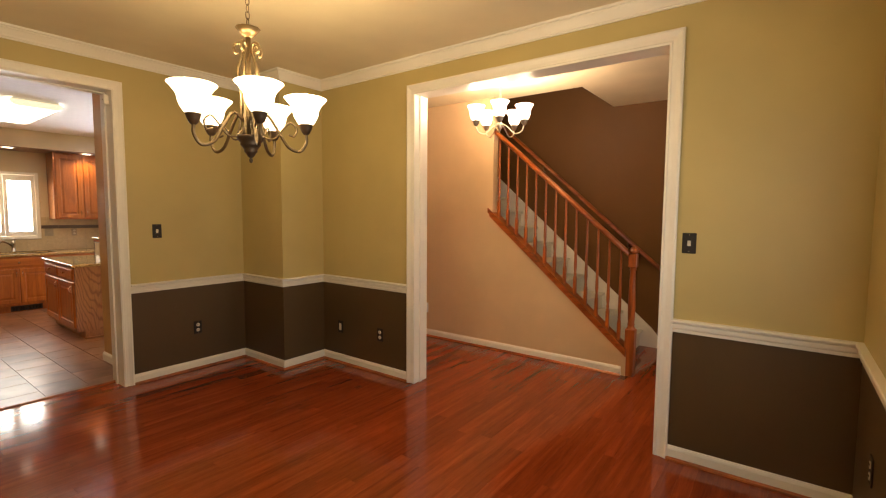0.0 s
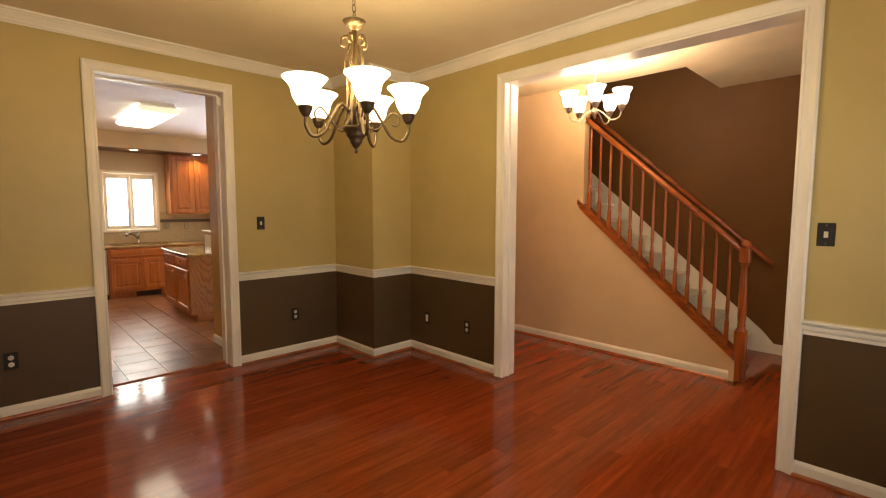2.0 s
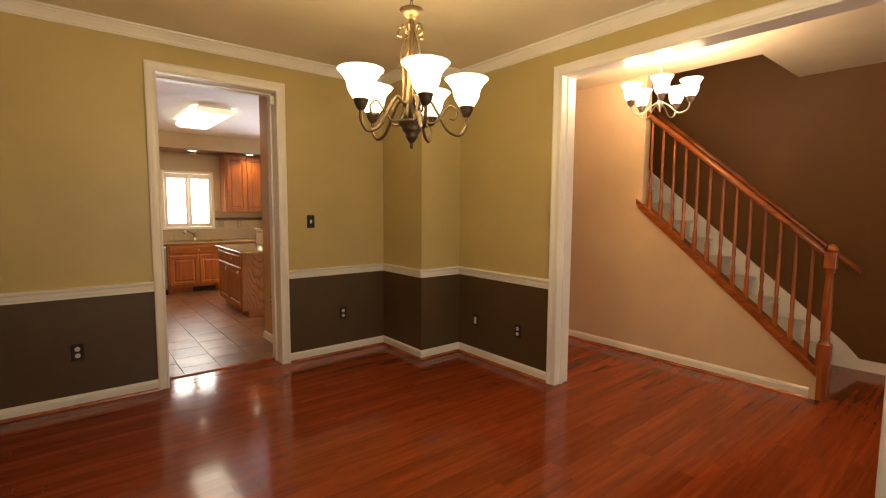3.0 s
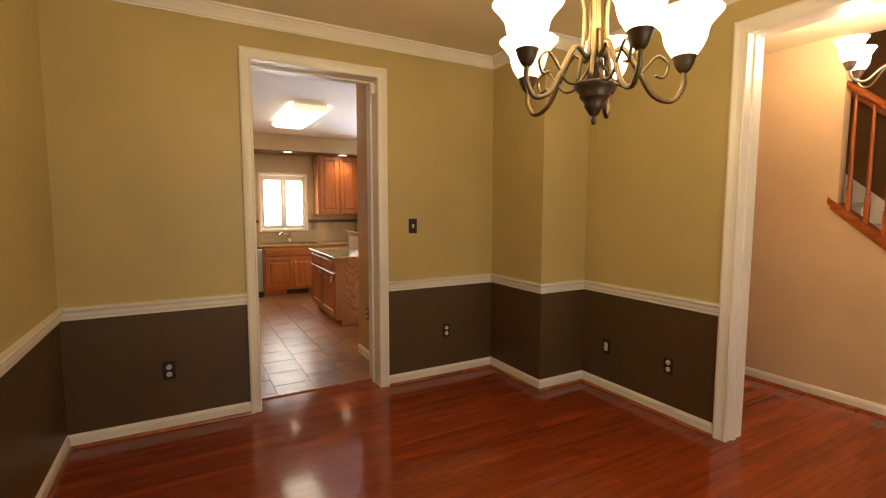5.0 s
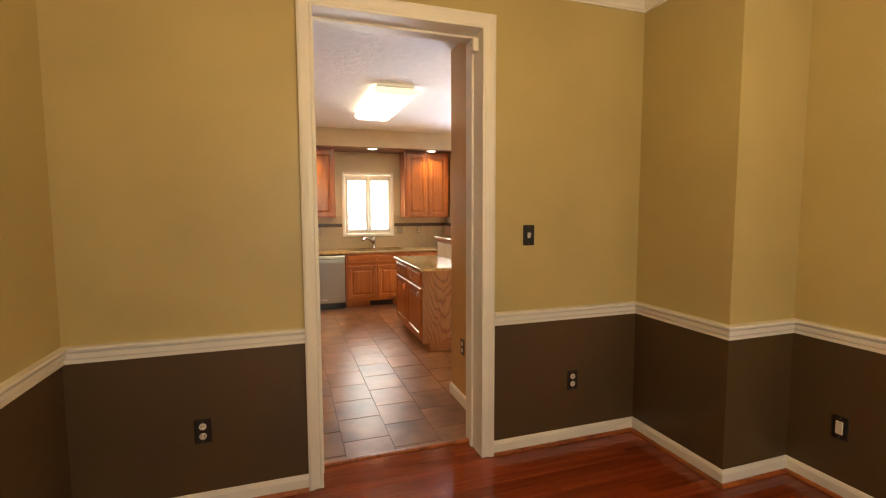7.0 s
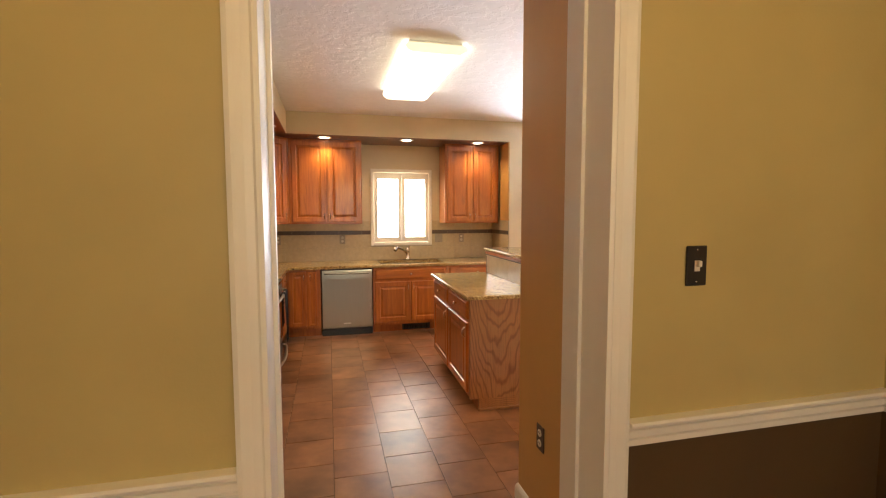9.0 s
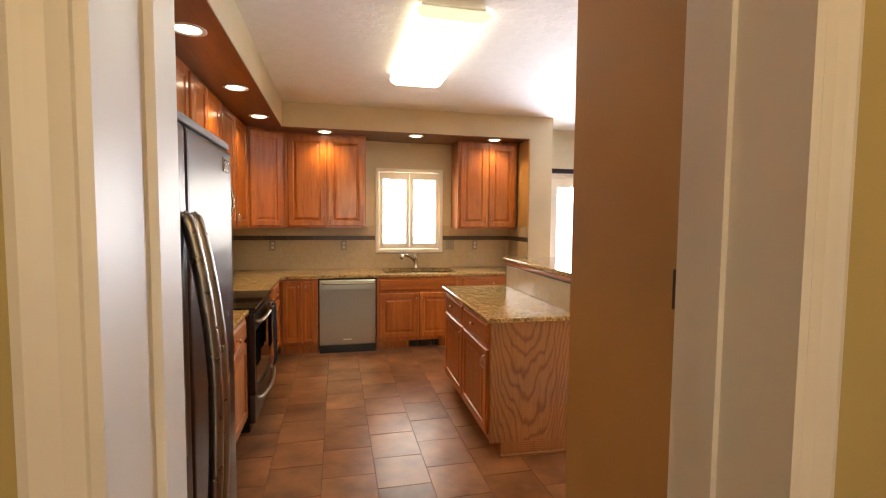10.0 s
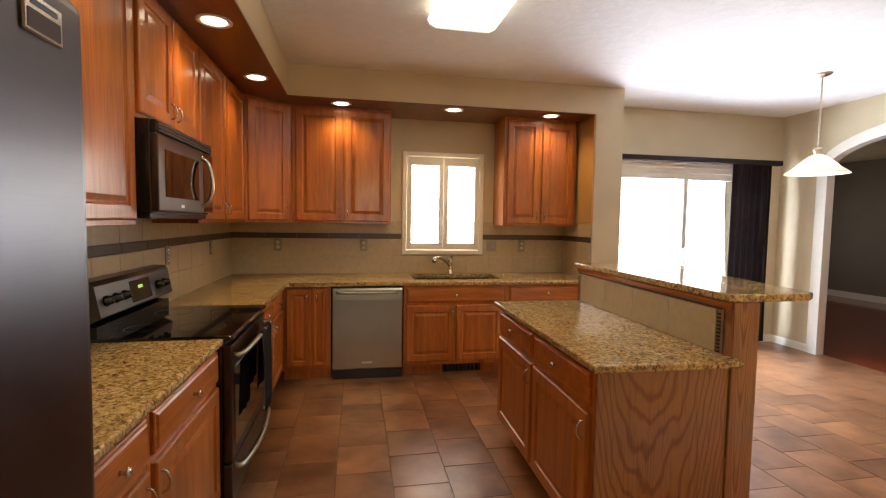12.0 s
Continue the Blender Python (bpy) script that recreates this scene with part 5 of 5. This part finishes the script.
bm = bm_box(0.0042, 0.0052, 7.288, 7.338, 0.012, 0.028)
bmesh.ops.transform(bm, matrix=tilt, verts=bm.verts[:])
part("clock_digits", bm, M_CLOCK, cp, "green clock digits")
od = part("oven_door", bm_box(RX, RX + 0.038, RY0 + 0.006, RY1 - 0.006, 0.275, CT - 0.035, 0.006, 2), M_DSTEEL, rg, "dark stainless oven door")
part("window", bm_box(RX + 0.036, RX + 0.0405, RY0 + 0.055, RY1 - 0.055, 0.33, 0.70, 0.001), M_BGLASS, od, "black oven window")
part("handle", tube(spline([(RX + 0.036, RY0 + 0.05, CT - 0.088), (RX + 0.075, RY0 + 0.07, CT - 0.088), (RX + 0.085, RY0 + 0.39, CT - 0.088), (RX + 0.075, RY1 - 0.07, CT - 0.088), (RX + 0.036, RY1 - 0.05, CT - 0.088)], 6), 0.012, 10), M_STEELH, od, "bowed steel handle")
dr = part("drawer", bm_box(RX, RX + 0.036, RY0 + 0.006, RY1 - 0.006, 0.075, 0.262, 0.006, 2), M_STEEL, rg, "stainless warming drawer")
part("handle", tube(spline([(RX + 0.034, RY0 + 0.06, 0.235), (RX + 0.07, RY0 + 0.09, 0.230), (RX + 0.09, RY0 + 0.39, 0.215), (RX + 0.07, RY1 - 0.09, 0.230), (RX + 0.034, RY1 - 0.06, 0.235)], 6), 0.014, 10), M_STEELH, dr, "bowed steel handle")
tw = thing("dish_towel", "folded navy dish towel hung over the oven handle", "towel")
bm = bmesh.new()
ncol = 9
rows_ = [(RX + 0.068, 0.47), (RX + 0.066, 0.60), (RX + 0.066, CT - 0.10), (RX + 0.072, CT - 0.074), (RX + 0.085, CT - 0.071), (RX + 0.099, CT - 0.082), (RX + 0.102, 0.60), (RX + 0.105, 0.42), (RX + 0.103, 0.33)]
g = []
for j in range(ncol):
    y = RY0 + 0.40 + 0.24 * j / (ncol - 1)
    g.append([bm.verts.new((x + 0.004 * math.sin(j * 2.1 + i), y + 0.006 * math.sin(i * 1.3), z + 0.006 * math.sin(j))) for i, (x, z) in enumerate(rows_)])
for a, b_ in zip(g, g[1:]):
    for i in range(len(rows_) - 1):
        f = bm.faces.new((a[i], a[i + 1], b_[i + 1], b_[i])); f.smooth = True
bmesh.ops.solidify(bm, geom=bm.faces[:], thickness=0.006)
part("cloth", bm, M_TOWEL, tw)

# ---------- microwave ----------
mw = thing("microwave", "stainless over-the-range microwave with black window", "microwave")
MX, MY0, MY1, MZ0, MZ1 = -0.063, 6.930, 7.700, 1.405, 1.812
part("body", bm_box(KXL + 0.002, MX - 0.03, MY0, MY1, MZ0, MZ1 - 0.002, 0.004), M_BLACK, mw)
part("vent_grille", bm_box(MX - 0.03, MX - 0.006, MY0 + 0.004, MY1 - 0.004, MZ1 - 0.055, MZ1 - 0.004, 0.003), M_BLACK, mw, "black vent grille")
for i in range(3):
    part("vent_slat", bm_box(MX - 0.007, MX - 0.001, MY0 + 0.02, MY1 - 0.02, MZ1 - 0.050 + i * 0.015, MZ1 - 0.043 + i * 0.015), M_DARK, mw)
md = part("door", bm_box(MX - 0.03, MX, MY0 + 0.004, MY1 - 0.17, MZ0 + 0.012, MZ1 - 0.06, 0.005, 2), M_DSTEEL, mw, "dark stainless door")
part("window", bm_box(MX - 0.002, MX + 0.0025, MY0 + 0.075, MY1 - 0.25, MZ0 + 0.075, MZ1 - 0.12, 0.001), M_BGLASS, md, "black glass window")
part("handle", tube(spline([(MX - 0.005, MY1 - 0.205, MZ0 + 0.045), (MX + 0.035, MY1 - 0.200, MZ0 + 0.075), (MX + 0.055, MY1 - 0.200, MZ0 + 0.17), (MX + 0.035, MY1 - 0.200, MZ1 - 0.13), (MX - 0.005, MY1 - 0.205, MZ1 - 0.095)], 6), 0.011, 10), M_CHROME, md, "curved steel handle")
part("control_panel", bm_box(MX - 0.03, MX - 0.001, MY1 - 0.166, MY1 - 0.004, MZ0 + 0.012, MZ1 - 0.06, 0.004), M_BGLASS, mw, "black control panel")
part("badge", bm_box(MX, MX + 0.0015, MY0 + 0.26, MY0 + 0.30, MZ0 + 0.03, MZ0 + 0.045), M_WHITE, md)
part("base_panel", bm_box(KXL + 0.03, MX - 0.04, MY0 + 0.01, MY1 - 0.01, MZ0 - 0.022, MZ0), M_BLACK, mw)

# ---------- refrigerator ----------
fr = thing("refrigerator", "stainless side-by-side refrigerator with water dispenser", "refrigerator")
FY0, FY1, FX, FZ, FS = 4.605, 5.512, 0.388, 1.722, 4.995
part("body", bm_box(KXL + 0.03, FX - 0.075, FY0 + 0.008, FY1 - 0.008, 0.02, FZ - 0.024, 0.006), M_DARK, fr, "dark grey cabinet")
part("top_cap", bm_box(FX - 0.30, FX - 0.006, FY0 + 0.004, FY1 - 0.004, FZ - 0.0235, FZ, 0.003), M_GRCAP, fr, "grey top cap above the doors")
part("base_grille", bm_box(FX - 0.075, FX - 0.045, FY0 + 0.01, FY1 - 0.01, 0.015, 0.085), M_BLACK, fr)
for a, b_, hy in ((FY0, FS - 0.004, FS - 0.038), (FS + 0.004, FY1, FS + 0.038)):
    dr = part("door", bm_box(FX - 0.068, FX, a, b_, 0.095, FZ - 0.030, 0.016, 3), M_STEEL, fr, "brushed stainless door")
    part("handle", tube(spline([(FX - 0.004, hy, 1.465), (FX + 0.016, hy, 1.425), (FX + 0.050, hy, 1.23), (FX + 0.066, hy, 1.02), (FX + 0.058, hy, 0.70), (FX + 0.030, hy, 0.50), (FX - 0.004, hy, 0.47)], 7), [0.015] * 4 + [0.018] * 35 + [0.015] * 4, 12), M_HANDLE, dr, "long bowed steel handle")
ds = part("dispenser", rings_panel(0.235, 0.42, [(0, 0.0), (0, -0.008), (0.006, -0.012), (0.018, -0.012), (0.024, 0.0), (0.03, 0.02)]), M_STEELH, fr, "grey water and ice dispenser", pose(FX + 0.001, 4.672, 0.865, 0, 0, 90))
part("recess", bm_box(FX + 0.0005, FX + 0.0025, 4.702, 4.872, 0.89, 1.155), M_BLACK, fr, "black dispenser recess")
part("control_strip", bm_box(FX + 0.002, FX + 0.012, 4.692, 4.887, 1.165, 1.265, 0.003), M_STEELH, fr)
for i in range(4):
    part("button", bm_box(FX + 0.012, FX + 0.014, 4.709 + i * 0.043, 4.737 + i * 0.043, 1.205, 1.218), M_WHITE, fr)
bd = part("badge", bm_box(FX, FX + 0.005, 5.378, 5.452, 1.612, 1.660, 0.002), M_CHROME, fr, "small bright metal badge")
part("badge_inlay", bm_box(FX + 0.005, FX + 0.0058, 5.384, 5.446, 1.617, 1.640), M_DSTEEL, bd)
part("badge_bar", bm_box(FX + 0.005, FX + 0.0058, 5.390, 5.440, 1.646, 1.653), M_DARK, bd)

# ---------- island ----------
ISM = Matrix.Translation((1.668, 6.312, 0)) @ pose(0, 0, 0, 0, 0, -1.3)
IT = 0.876
isl = thing("kitchen_island", "oak island with doors, granite top and raised bar wall", "island", ISM)
IW, IL = 0.545, 1.27
part("body", bm_box(0.0, IW, 0.006, IL, TK, IT - 0.032), M_OAK, isl)
part("toe_kick", bm_box(0.07, IW, 0.006, IL - 0.02, 0.0, TK), M_OAK, isl)
part("end_panel", bm_box(-0.002, IW + 0.005, -0.012, 0.005, 0.09, IT - 0.032), M_PANEL, isl, "oak veneer end panel with cathedral grain")
part("end_panel_foot", bm_box(0.07, IW + 0.005, -0.012, 0.005, 0.0, 0.0899), M_PANEL, isl)
part("shoe", bm_box(0.06, IW + 0.125, -0.030, -0.0125, 0.0, 0.018, 0.005), M_PANEL, isl)
for y0, y1 in ((0.03, 0.625), (0.655, 1.245)):
    mm = pose(0, y1, 0, 0, 0, -90)
    ww = y1 - y0
    d = part("drawer", slab_front(ww, 0.135), M_OAKY, isl, "honey oak drawer front", mm @ Matrix.Translation((0, 0, IT - 0.032 - 0.155)))
    part("knob", knob(), M_CHROME, d, "satin nickel knob", Matrix.Translation((ww / 2, -0.019, 0.07)))
    d = part("door", raised_door(ww, 0.53), M_OAK, isl, "raised-panel honey oak door", mm @ Matrix.Translation((0, 0, TK + 0.03)))
    part("handle", pull(), M_CHROME, d, "satin nickel pull", Matrix.Translation((ww - 0.03 if y0 < 0.1 else ww - 0.03, -0.019, 0.455)))
part("counter", slab([(-0.04, -0.06), (IW + 0.025, -0.06), (IW + 0.025, -0.012), (IW - 0.001, -0.012), (IW - 0.001, IL + 0.03), (-0.04, IL + 0.03)], IT - 0.031, IT, 0.009), M_GRANITE, isl, "polished gold granite counter")
BZ = 1.125
part("bar_wall", bm_box(IW + 0.012, IW + 0.115, -0.012, IL + 0.05, 0.0, BZ - 0.033), M_PANEL, isl, "oak veneer raised bar wall")
part("bar_post", bm_box(IW + 0.006, IW + 0.122, -0.022, 0.02, 0.0, BZ - 0.033, 0.003), M_PANEL, isl)
sp = part("bar_splash", bm_box(IW + 0.003, IW + 0.011, 0.035, IL + 0.035, IT, BZ - 0.033), M_SPGROUT, isl, "cream tiled bar splash")
y = 0.06
while y < IL - 0.02:
    part("wall_tile", bm_box(IW - 0.003, IW + 0.003, y + 0.001, min(y + 0.30, IL + 0.01) - 0.001, IT + 0.002, BZ - 0.072, 0.001), M_SPLASH, sp)
    y += 0.30
part("bead_strip", bm_box(IW - 0.004, IW + 0.003, 0.035, IL + 0.035, BZ - 0.070, BZ - 0.060), M_LISTEL, isl, "dark tile edge strip")
for ys in (0.040, IL + 0.018):
    for i in range(11):
        part("edge_tile", bm_box(IW - 0.004, IW + 0.003, ys, ys + 0.014, IT + 0.004 + i * 0.0152, IT + 0.013 + i * 0.0152), M_LISTEL, isl)
part("bar_trim", extrude_profile([(0, 0), (0.010, 0.0), (0.018, 0.020), (0.022, 0.030), (0, 0.030)], (IW + 0.012, -0.012, BZ - 0.064), (IW + 0.012, IL + 0.05, BZ - 0.064), (-1, 0, 0)), M_OAKY, isl)
part("bar_top", slab([(IW - 0.012, -0.02), (IW + 0.345, -0.02), (IW + 0.405, 0.02), (IW + 0.47, 0.50), (IW + 0.47, IL + 0.075), (IW - 0.012, IL + 0.075)], BZ - 0.032, BZ, 0.009), M_GRANITE, isl, "polished gold granite bar top")

# ---------- kitchen lights ----------
fl = thing("ceiling_light", "wide lit fluorescent wrap ceiling light", "ceiling light")
LX0, LX1, LY0, LY1, LZ = 1.200, 1.640, 6.29, 7.645, 2.583
part("pan", bm_box(LX0 + 0.03, LX1 - 0.03, LY0 + 0.02, LY1 - 0.02, CEIL_K - 0.025, CEIL_K - 0.001), M_WHITE, fl)
prof = [(LX0 + 0.02, CEIL_K - 0.022), (LX0, CEIL_K - 0.04), (LX0 + 0.012, LZ + 0.02), (LX0 + 0.05, LZ), (LX1 - 0.05, LZ), (LX1 - 0.012, LZ + 0.02), (LX1, CEIL_K - 0.04), (LX1 - 0.02, CEIL_K - 0.022)]
part("lens", poly_prism(prof, LY0 + 0.02, LY1 - 0.02, "y"), M_LENS, fl, "lit prismatic acrylic lens")
for a, b_ in ((LY0, LY0 + 0.0195), (LY1 - 0.0195, LY1)):
    part("end_cap", poly_prism(prof, a, b_, "y"), M_ENDCAP, fl, "cream end cap with a weak own glow")
for x, y in ((0.03, 5.25), (0.035, 6.31), (0.048, 7.37), (0.060, 8.33), (0.637, 8.95), (1.641, 8.932), (2.585, 8.944)):
    dl = thing("downlight", "round lit recessed downlight with white trim", "downlight", pose(x, y, SOF_Z - 0.0061), "recessed downlights")
    part("trim_ring", lathe([(0.062, -0.001), (0.088, -0.001), (0.088, -0.006), (0.080, -0.009), (0.064, -0.005), (0.062, -0.001)], 28), M_WHITE, dl, "white trim ring")
    part("lamp_face", lathe([(0, -0.003), (0.0615, -0.003), (0.0615, -0.0045), (0.03, -0.010), (0, -0.012)], 24), M_CAN, dl, "lit bulb face")
    lamp("downlight_beam", "SPOT", look((x, y, SOF_Z - 0.03), (x, y, 0)), 29, (1.0, 0.68, 0.34), radius=0.05, spot=135, blend=0.8)
pn = thing("pendant_light", "frosted glass dome pendant on a chain", "pendant", pose(4.60, 8.042, 0))
part("canopy", lathe([(0, CEIL_K - 0.001), (0.065, CEIL_K - 0.001), (0.062, CEIL_K - 0.012), (0.02, CEIL_K - 0.028), (0, CEIL_K - 0.03)], 24), M_NICKEL, pn)
part("cord", tube([(0, 0, CEIL_K - 0.03), (0, 0, 2.3), (0, 0, 2.06)], 0.004, 8), M_NICKEL, pn)
z, k = 2.075, 0
while z < CEIL_K - 0.04:
    part("chain_link", tube([(0.008 * math.cos(q * math.pi / 5), 0, 0.016 * math.sin(q * math.pi / 5)) for q in range(11)], 0.002, 5), M_NICKEL, pn, "", Matrix.Translation((0, 0, z)) @ pose(0, 0, 0, 0, 0, 90 * (k % 2)))
    z += 0.027
    k += 1
part("socket", lathe([(0, 2.06), (0.03, 2.055), (0.034, 2.03), (0.022, 2.02), (0.03, 1.995), (0, 1.995)], 20), M_NICKEL, pn)
part("shade", lathe([(0.03, 2.0), (0.06, 1.985), (0.11, 1.945), (0.17, 1.885), (0.222, 1.845), (0.225, 1.838), (0.218, 1.841), (0.166, 1.879), (0.107, 1.937), (0.058, 1.977), (0.03, 1.99)], 36), M_PSHADE, pn, "lit frosted glass dome")
lamp("pendant_bulb", "POINT", Matrix.Translation((4.60, 8.042, 1.92)), 4, WARM2, radius=0.05)

# ---------- patio curtain ----------
cu = thing("curtain", "dark brown curtain drawn aside from the patio door", "curtain")
bm = bmesh.new()
n = 44
front, back = [], []
for i in range(n + 1):
    s = i / n
    x = 4.97 + 0.52 * s
    y = 9.345 + 0.009 * math.sin(s * 2 * math.pi * 6.5)
    front.append([bm.verts.new((x + 0.02 * (z < 0.5) * (s - 0.3), y, z)) for z in (0.03, 0.7, 1.4, 2.085)])
for a, b_ in zip(front, front[1:]):
    for i in range(3):
        f = bm.faces.new((a[i], b_[i], b_[i + 1], a[i + 1])); f.smooth = True
bmesh.ops.solidify(bm, geom=bm.faces[:], thickness=0.005)
part("panel", bm, M_CURTAIN, cu, "pleated dark cloth panel")
cord = spline([(5.335, 9.322, 0.62), (5.36, 9.318, 0.50), (5.35, 9.315, 0.33), (5.29, 9.313, 0.27), (5.23, 9.313, 0.34), (5.25, 9.315, 0.48), (5.32, 9.318, 0.47)], 6)
part("pull_cord", tube(cord, 0.005, 7), M_GRPLATE, cu, "pale looped pull cord")
cr = thing("curtain_rail", "dark curtain valance rail above the patio door", "curtain rail")
part("rail", bm_box(3.40, 5.595, 9.30, 9.375, 2.085, 2.140, 0.004), M_CURTAIN, cr)
for x in (3.6, 5.3):
    part("bracket", bm_box(x, x + 0.03, 9.375, KYB - 0.001, 2.10, 2.13), M_DARK, cr)
# white coiled cord hanging beside the curtain
wc = thing("wand_cord", "pale looped cord hanging beside the curtain", "cord")
part("loop", tube([(5.12 + 0.06 * math.cos(q * math.pi / 10), 9.29, 0.46 + 0.16 * math.sin(q * math.pi / 10)) for q in range(21)], 0.006, 7), M_WHITE, wc)
part("line", tube([(5.12, 9.29, 0.61), (5.12, 9.295, 1.4), (5.12, 9.296, 2.09)], 0.003, 6), M_CURTAIN, wc)


# ---------- floors ----------
def chamfered(sx, sy, h, c):
    """A floor piece centred on its origin, top at 0, with eased top edges."""
    bm = bmesh.new()
    lv = [bm.verts.new(p) for p in ((-sx / 2, -sy / 2, -h), (sx / 2, -sy / 2, -h), (sx / 2, sy / 2, -h), (-sx / 2, sy / 2, -h))]
    md = [bm.verts.new((v.co.x, v.co.y, -c)) for v in lv]
    tp = [bm.verts.new((v.co.x - math.copysign(c, v.co.x), v.co.y - math.copysign(c, v.co.y), 0)) for v in lv]
    for a, b_ in ((lv, md), (md, tp)):
        for i in range(4):
            bm.faces.new((a[i], a[(i + 1) % 4], b_[(i + 1) % 4], b_[i]))
    bm.faces.new(tp)
    return bm


rng = random.Random(7)
floor_d = solid("floor_dining", bm_box(XL - 0.1, SX + 0.1, -1.7, 4.44, -0.12, -0.006), M_SOFFIT, "cherry stained hardwood strip floor", "floor")
PW = 0.083
cache = {}


def piece(key, make, material, name):
    if key not in cache:
        cache[key] = mesh_of(name, make(), material)
    return cache[key]


joined = bmesh.new()


def into(bm, sx, sy, cx, cy, h, c):
    q = chamfered(sx, sy, h, c)
    bmesh.ops.translate(q, vec=(cx, cy, 0), verts=q.verts[:])
    me = bpy.data.meshes.new("tmp")
    q.to_mesh(me)
    q.free()
    bm.from_mesh(me)
    bpy.data.meshes.remove(me)


n_plank = 0
y = -1.60
while y < 4.43:
    w = min(PW, 4.435 - y)
    xs = [XL - 0.01]
    while xs[-1] < SX - 0.02:
        xs.append(min(SX, xs[-1] + rng.choice((0.62, 0.80, 0.98, 1.16, 1.34)) * (rng.uniform(0.3, 1.0) if len(xs) == 1 else 1)))
    for a, b_ in zip(xs, xs[1:]):
        L = round(b_ - a, 2)
        if L < 0.03:
            continue
        if a < XR + 0.06 and y > 0.0 and n_plank < 295:
            me = piece(("p", L, round(w, 4)), lambda: chamfered(L - 0.0004, w - 0.0004, 0.008, 0.0003), M_STRIP, "plank")
            o = new("plank", me)
            o.location = ((a + b_) / 2, y + w / 2, 0)
            o.parent = floor_d
            n_plank += 1
        else:
            into(joined, b_ - a - 0.0004, w - 0.0004, (a + b_) / 2, y + w / 2, 0.008, 0.0003)
    y += PW
o = part("planks", joined, M_STRIP, floor_d)
tagged(o, kind="stuff")

floor_k = solid("floor_kitchen", boxes((KXL, KXR + 0.08, 4.44, KYB + 0.14, -0.12, -0.005)), M_GROUT, "brown slate-look floor tiles in running bond", "floor")
TX, TY = 0.2985, 0.320
rest = bmesh.new()
n_tile = 0
for k in range(-6, 17):
    a, b_ = 0.969 + TX * k, 0.969 + TX * (k + 1)
    x0, x1 = max(a, KXL), min(b_, KXR + 0.07)
    if x1 - x0 < 0.02:
        continue
    off = 0.0 if k % 2 == 0 else TY / 2
    for j in range(-9, 13):
        c, d = 6.437 + off + TY * j, 6.437 + off + TY * (j + 1)
        y0, y1 = max(c, 4.465), min(d, KYB)
        if y1 - y0 < 0.02:
            continue
        cx, cy = (x0 + x1) / 2, (y0 + y1) / 2
        if x1 < 0.0 or (y0 > BF + 0.12 and x1 < WGL) or (x0 > 1.75 and x1 < 2.15 and y0 > 6.5 and y1 < 7.5):
            continue
        if (x0 > PX and y1 < PY):
            continue
        sx, sy = x1 - x0 - 0.0035, y1 - y0 - 0.0035
        if n_tile < 298 and cx < 4.6:
            o = new("tile", piece(("t", round(sx, 3), round(sy, 3)), lambda: chamfered(sx, sy, 0.012, 0.0008), M_TILE, "tile"))
            o.location = (cx, cy, 0)
            o.rotation_euler = (rng.uniform(-0.003, 0.003), rng.uniform(-0.003, 0.003), 0)
            o.parent = floor_k
            n_tile += 1
        else:
            into(rest, sx, sy, cx, cy, 0.012, 0.0008)
tagged(part("tiles", rest, M_TILE, floor_k), kind="stuff")
fam = bmesh.new()
y = 5.4
while y < 13.1:
    into(fam, 4.50, PW - 0.0004, 8.04, y + PW / 2, 0.008, 0.0003)
    y += PW
floor_f = solid("floor_family_room", bm_box(KXR + 0.08, 10.3, 5.4, 13.2, -0.12, -0.006), M_SOFFIT, "dark cherry hardwood family room floor", "floor")
tagged(part("planks", fam, M_STRIP, floor_f), kind="stuff")
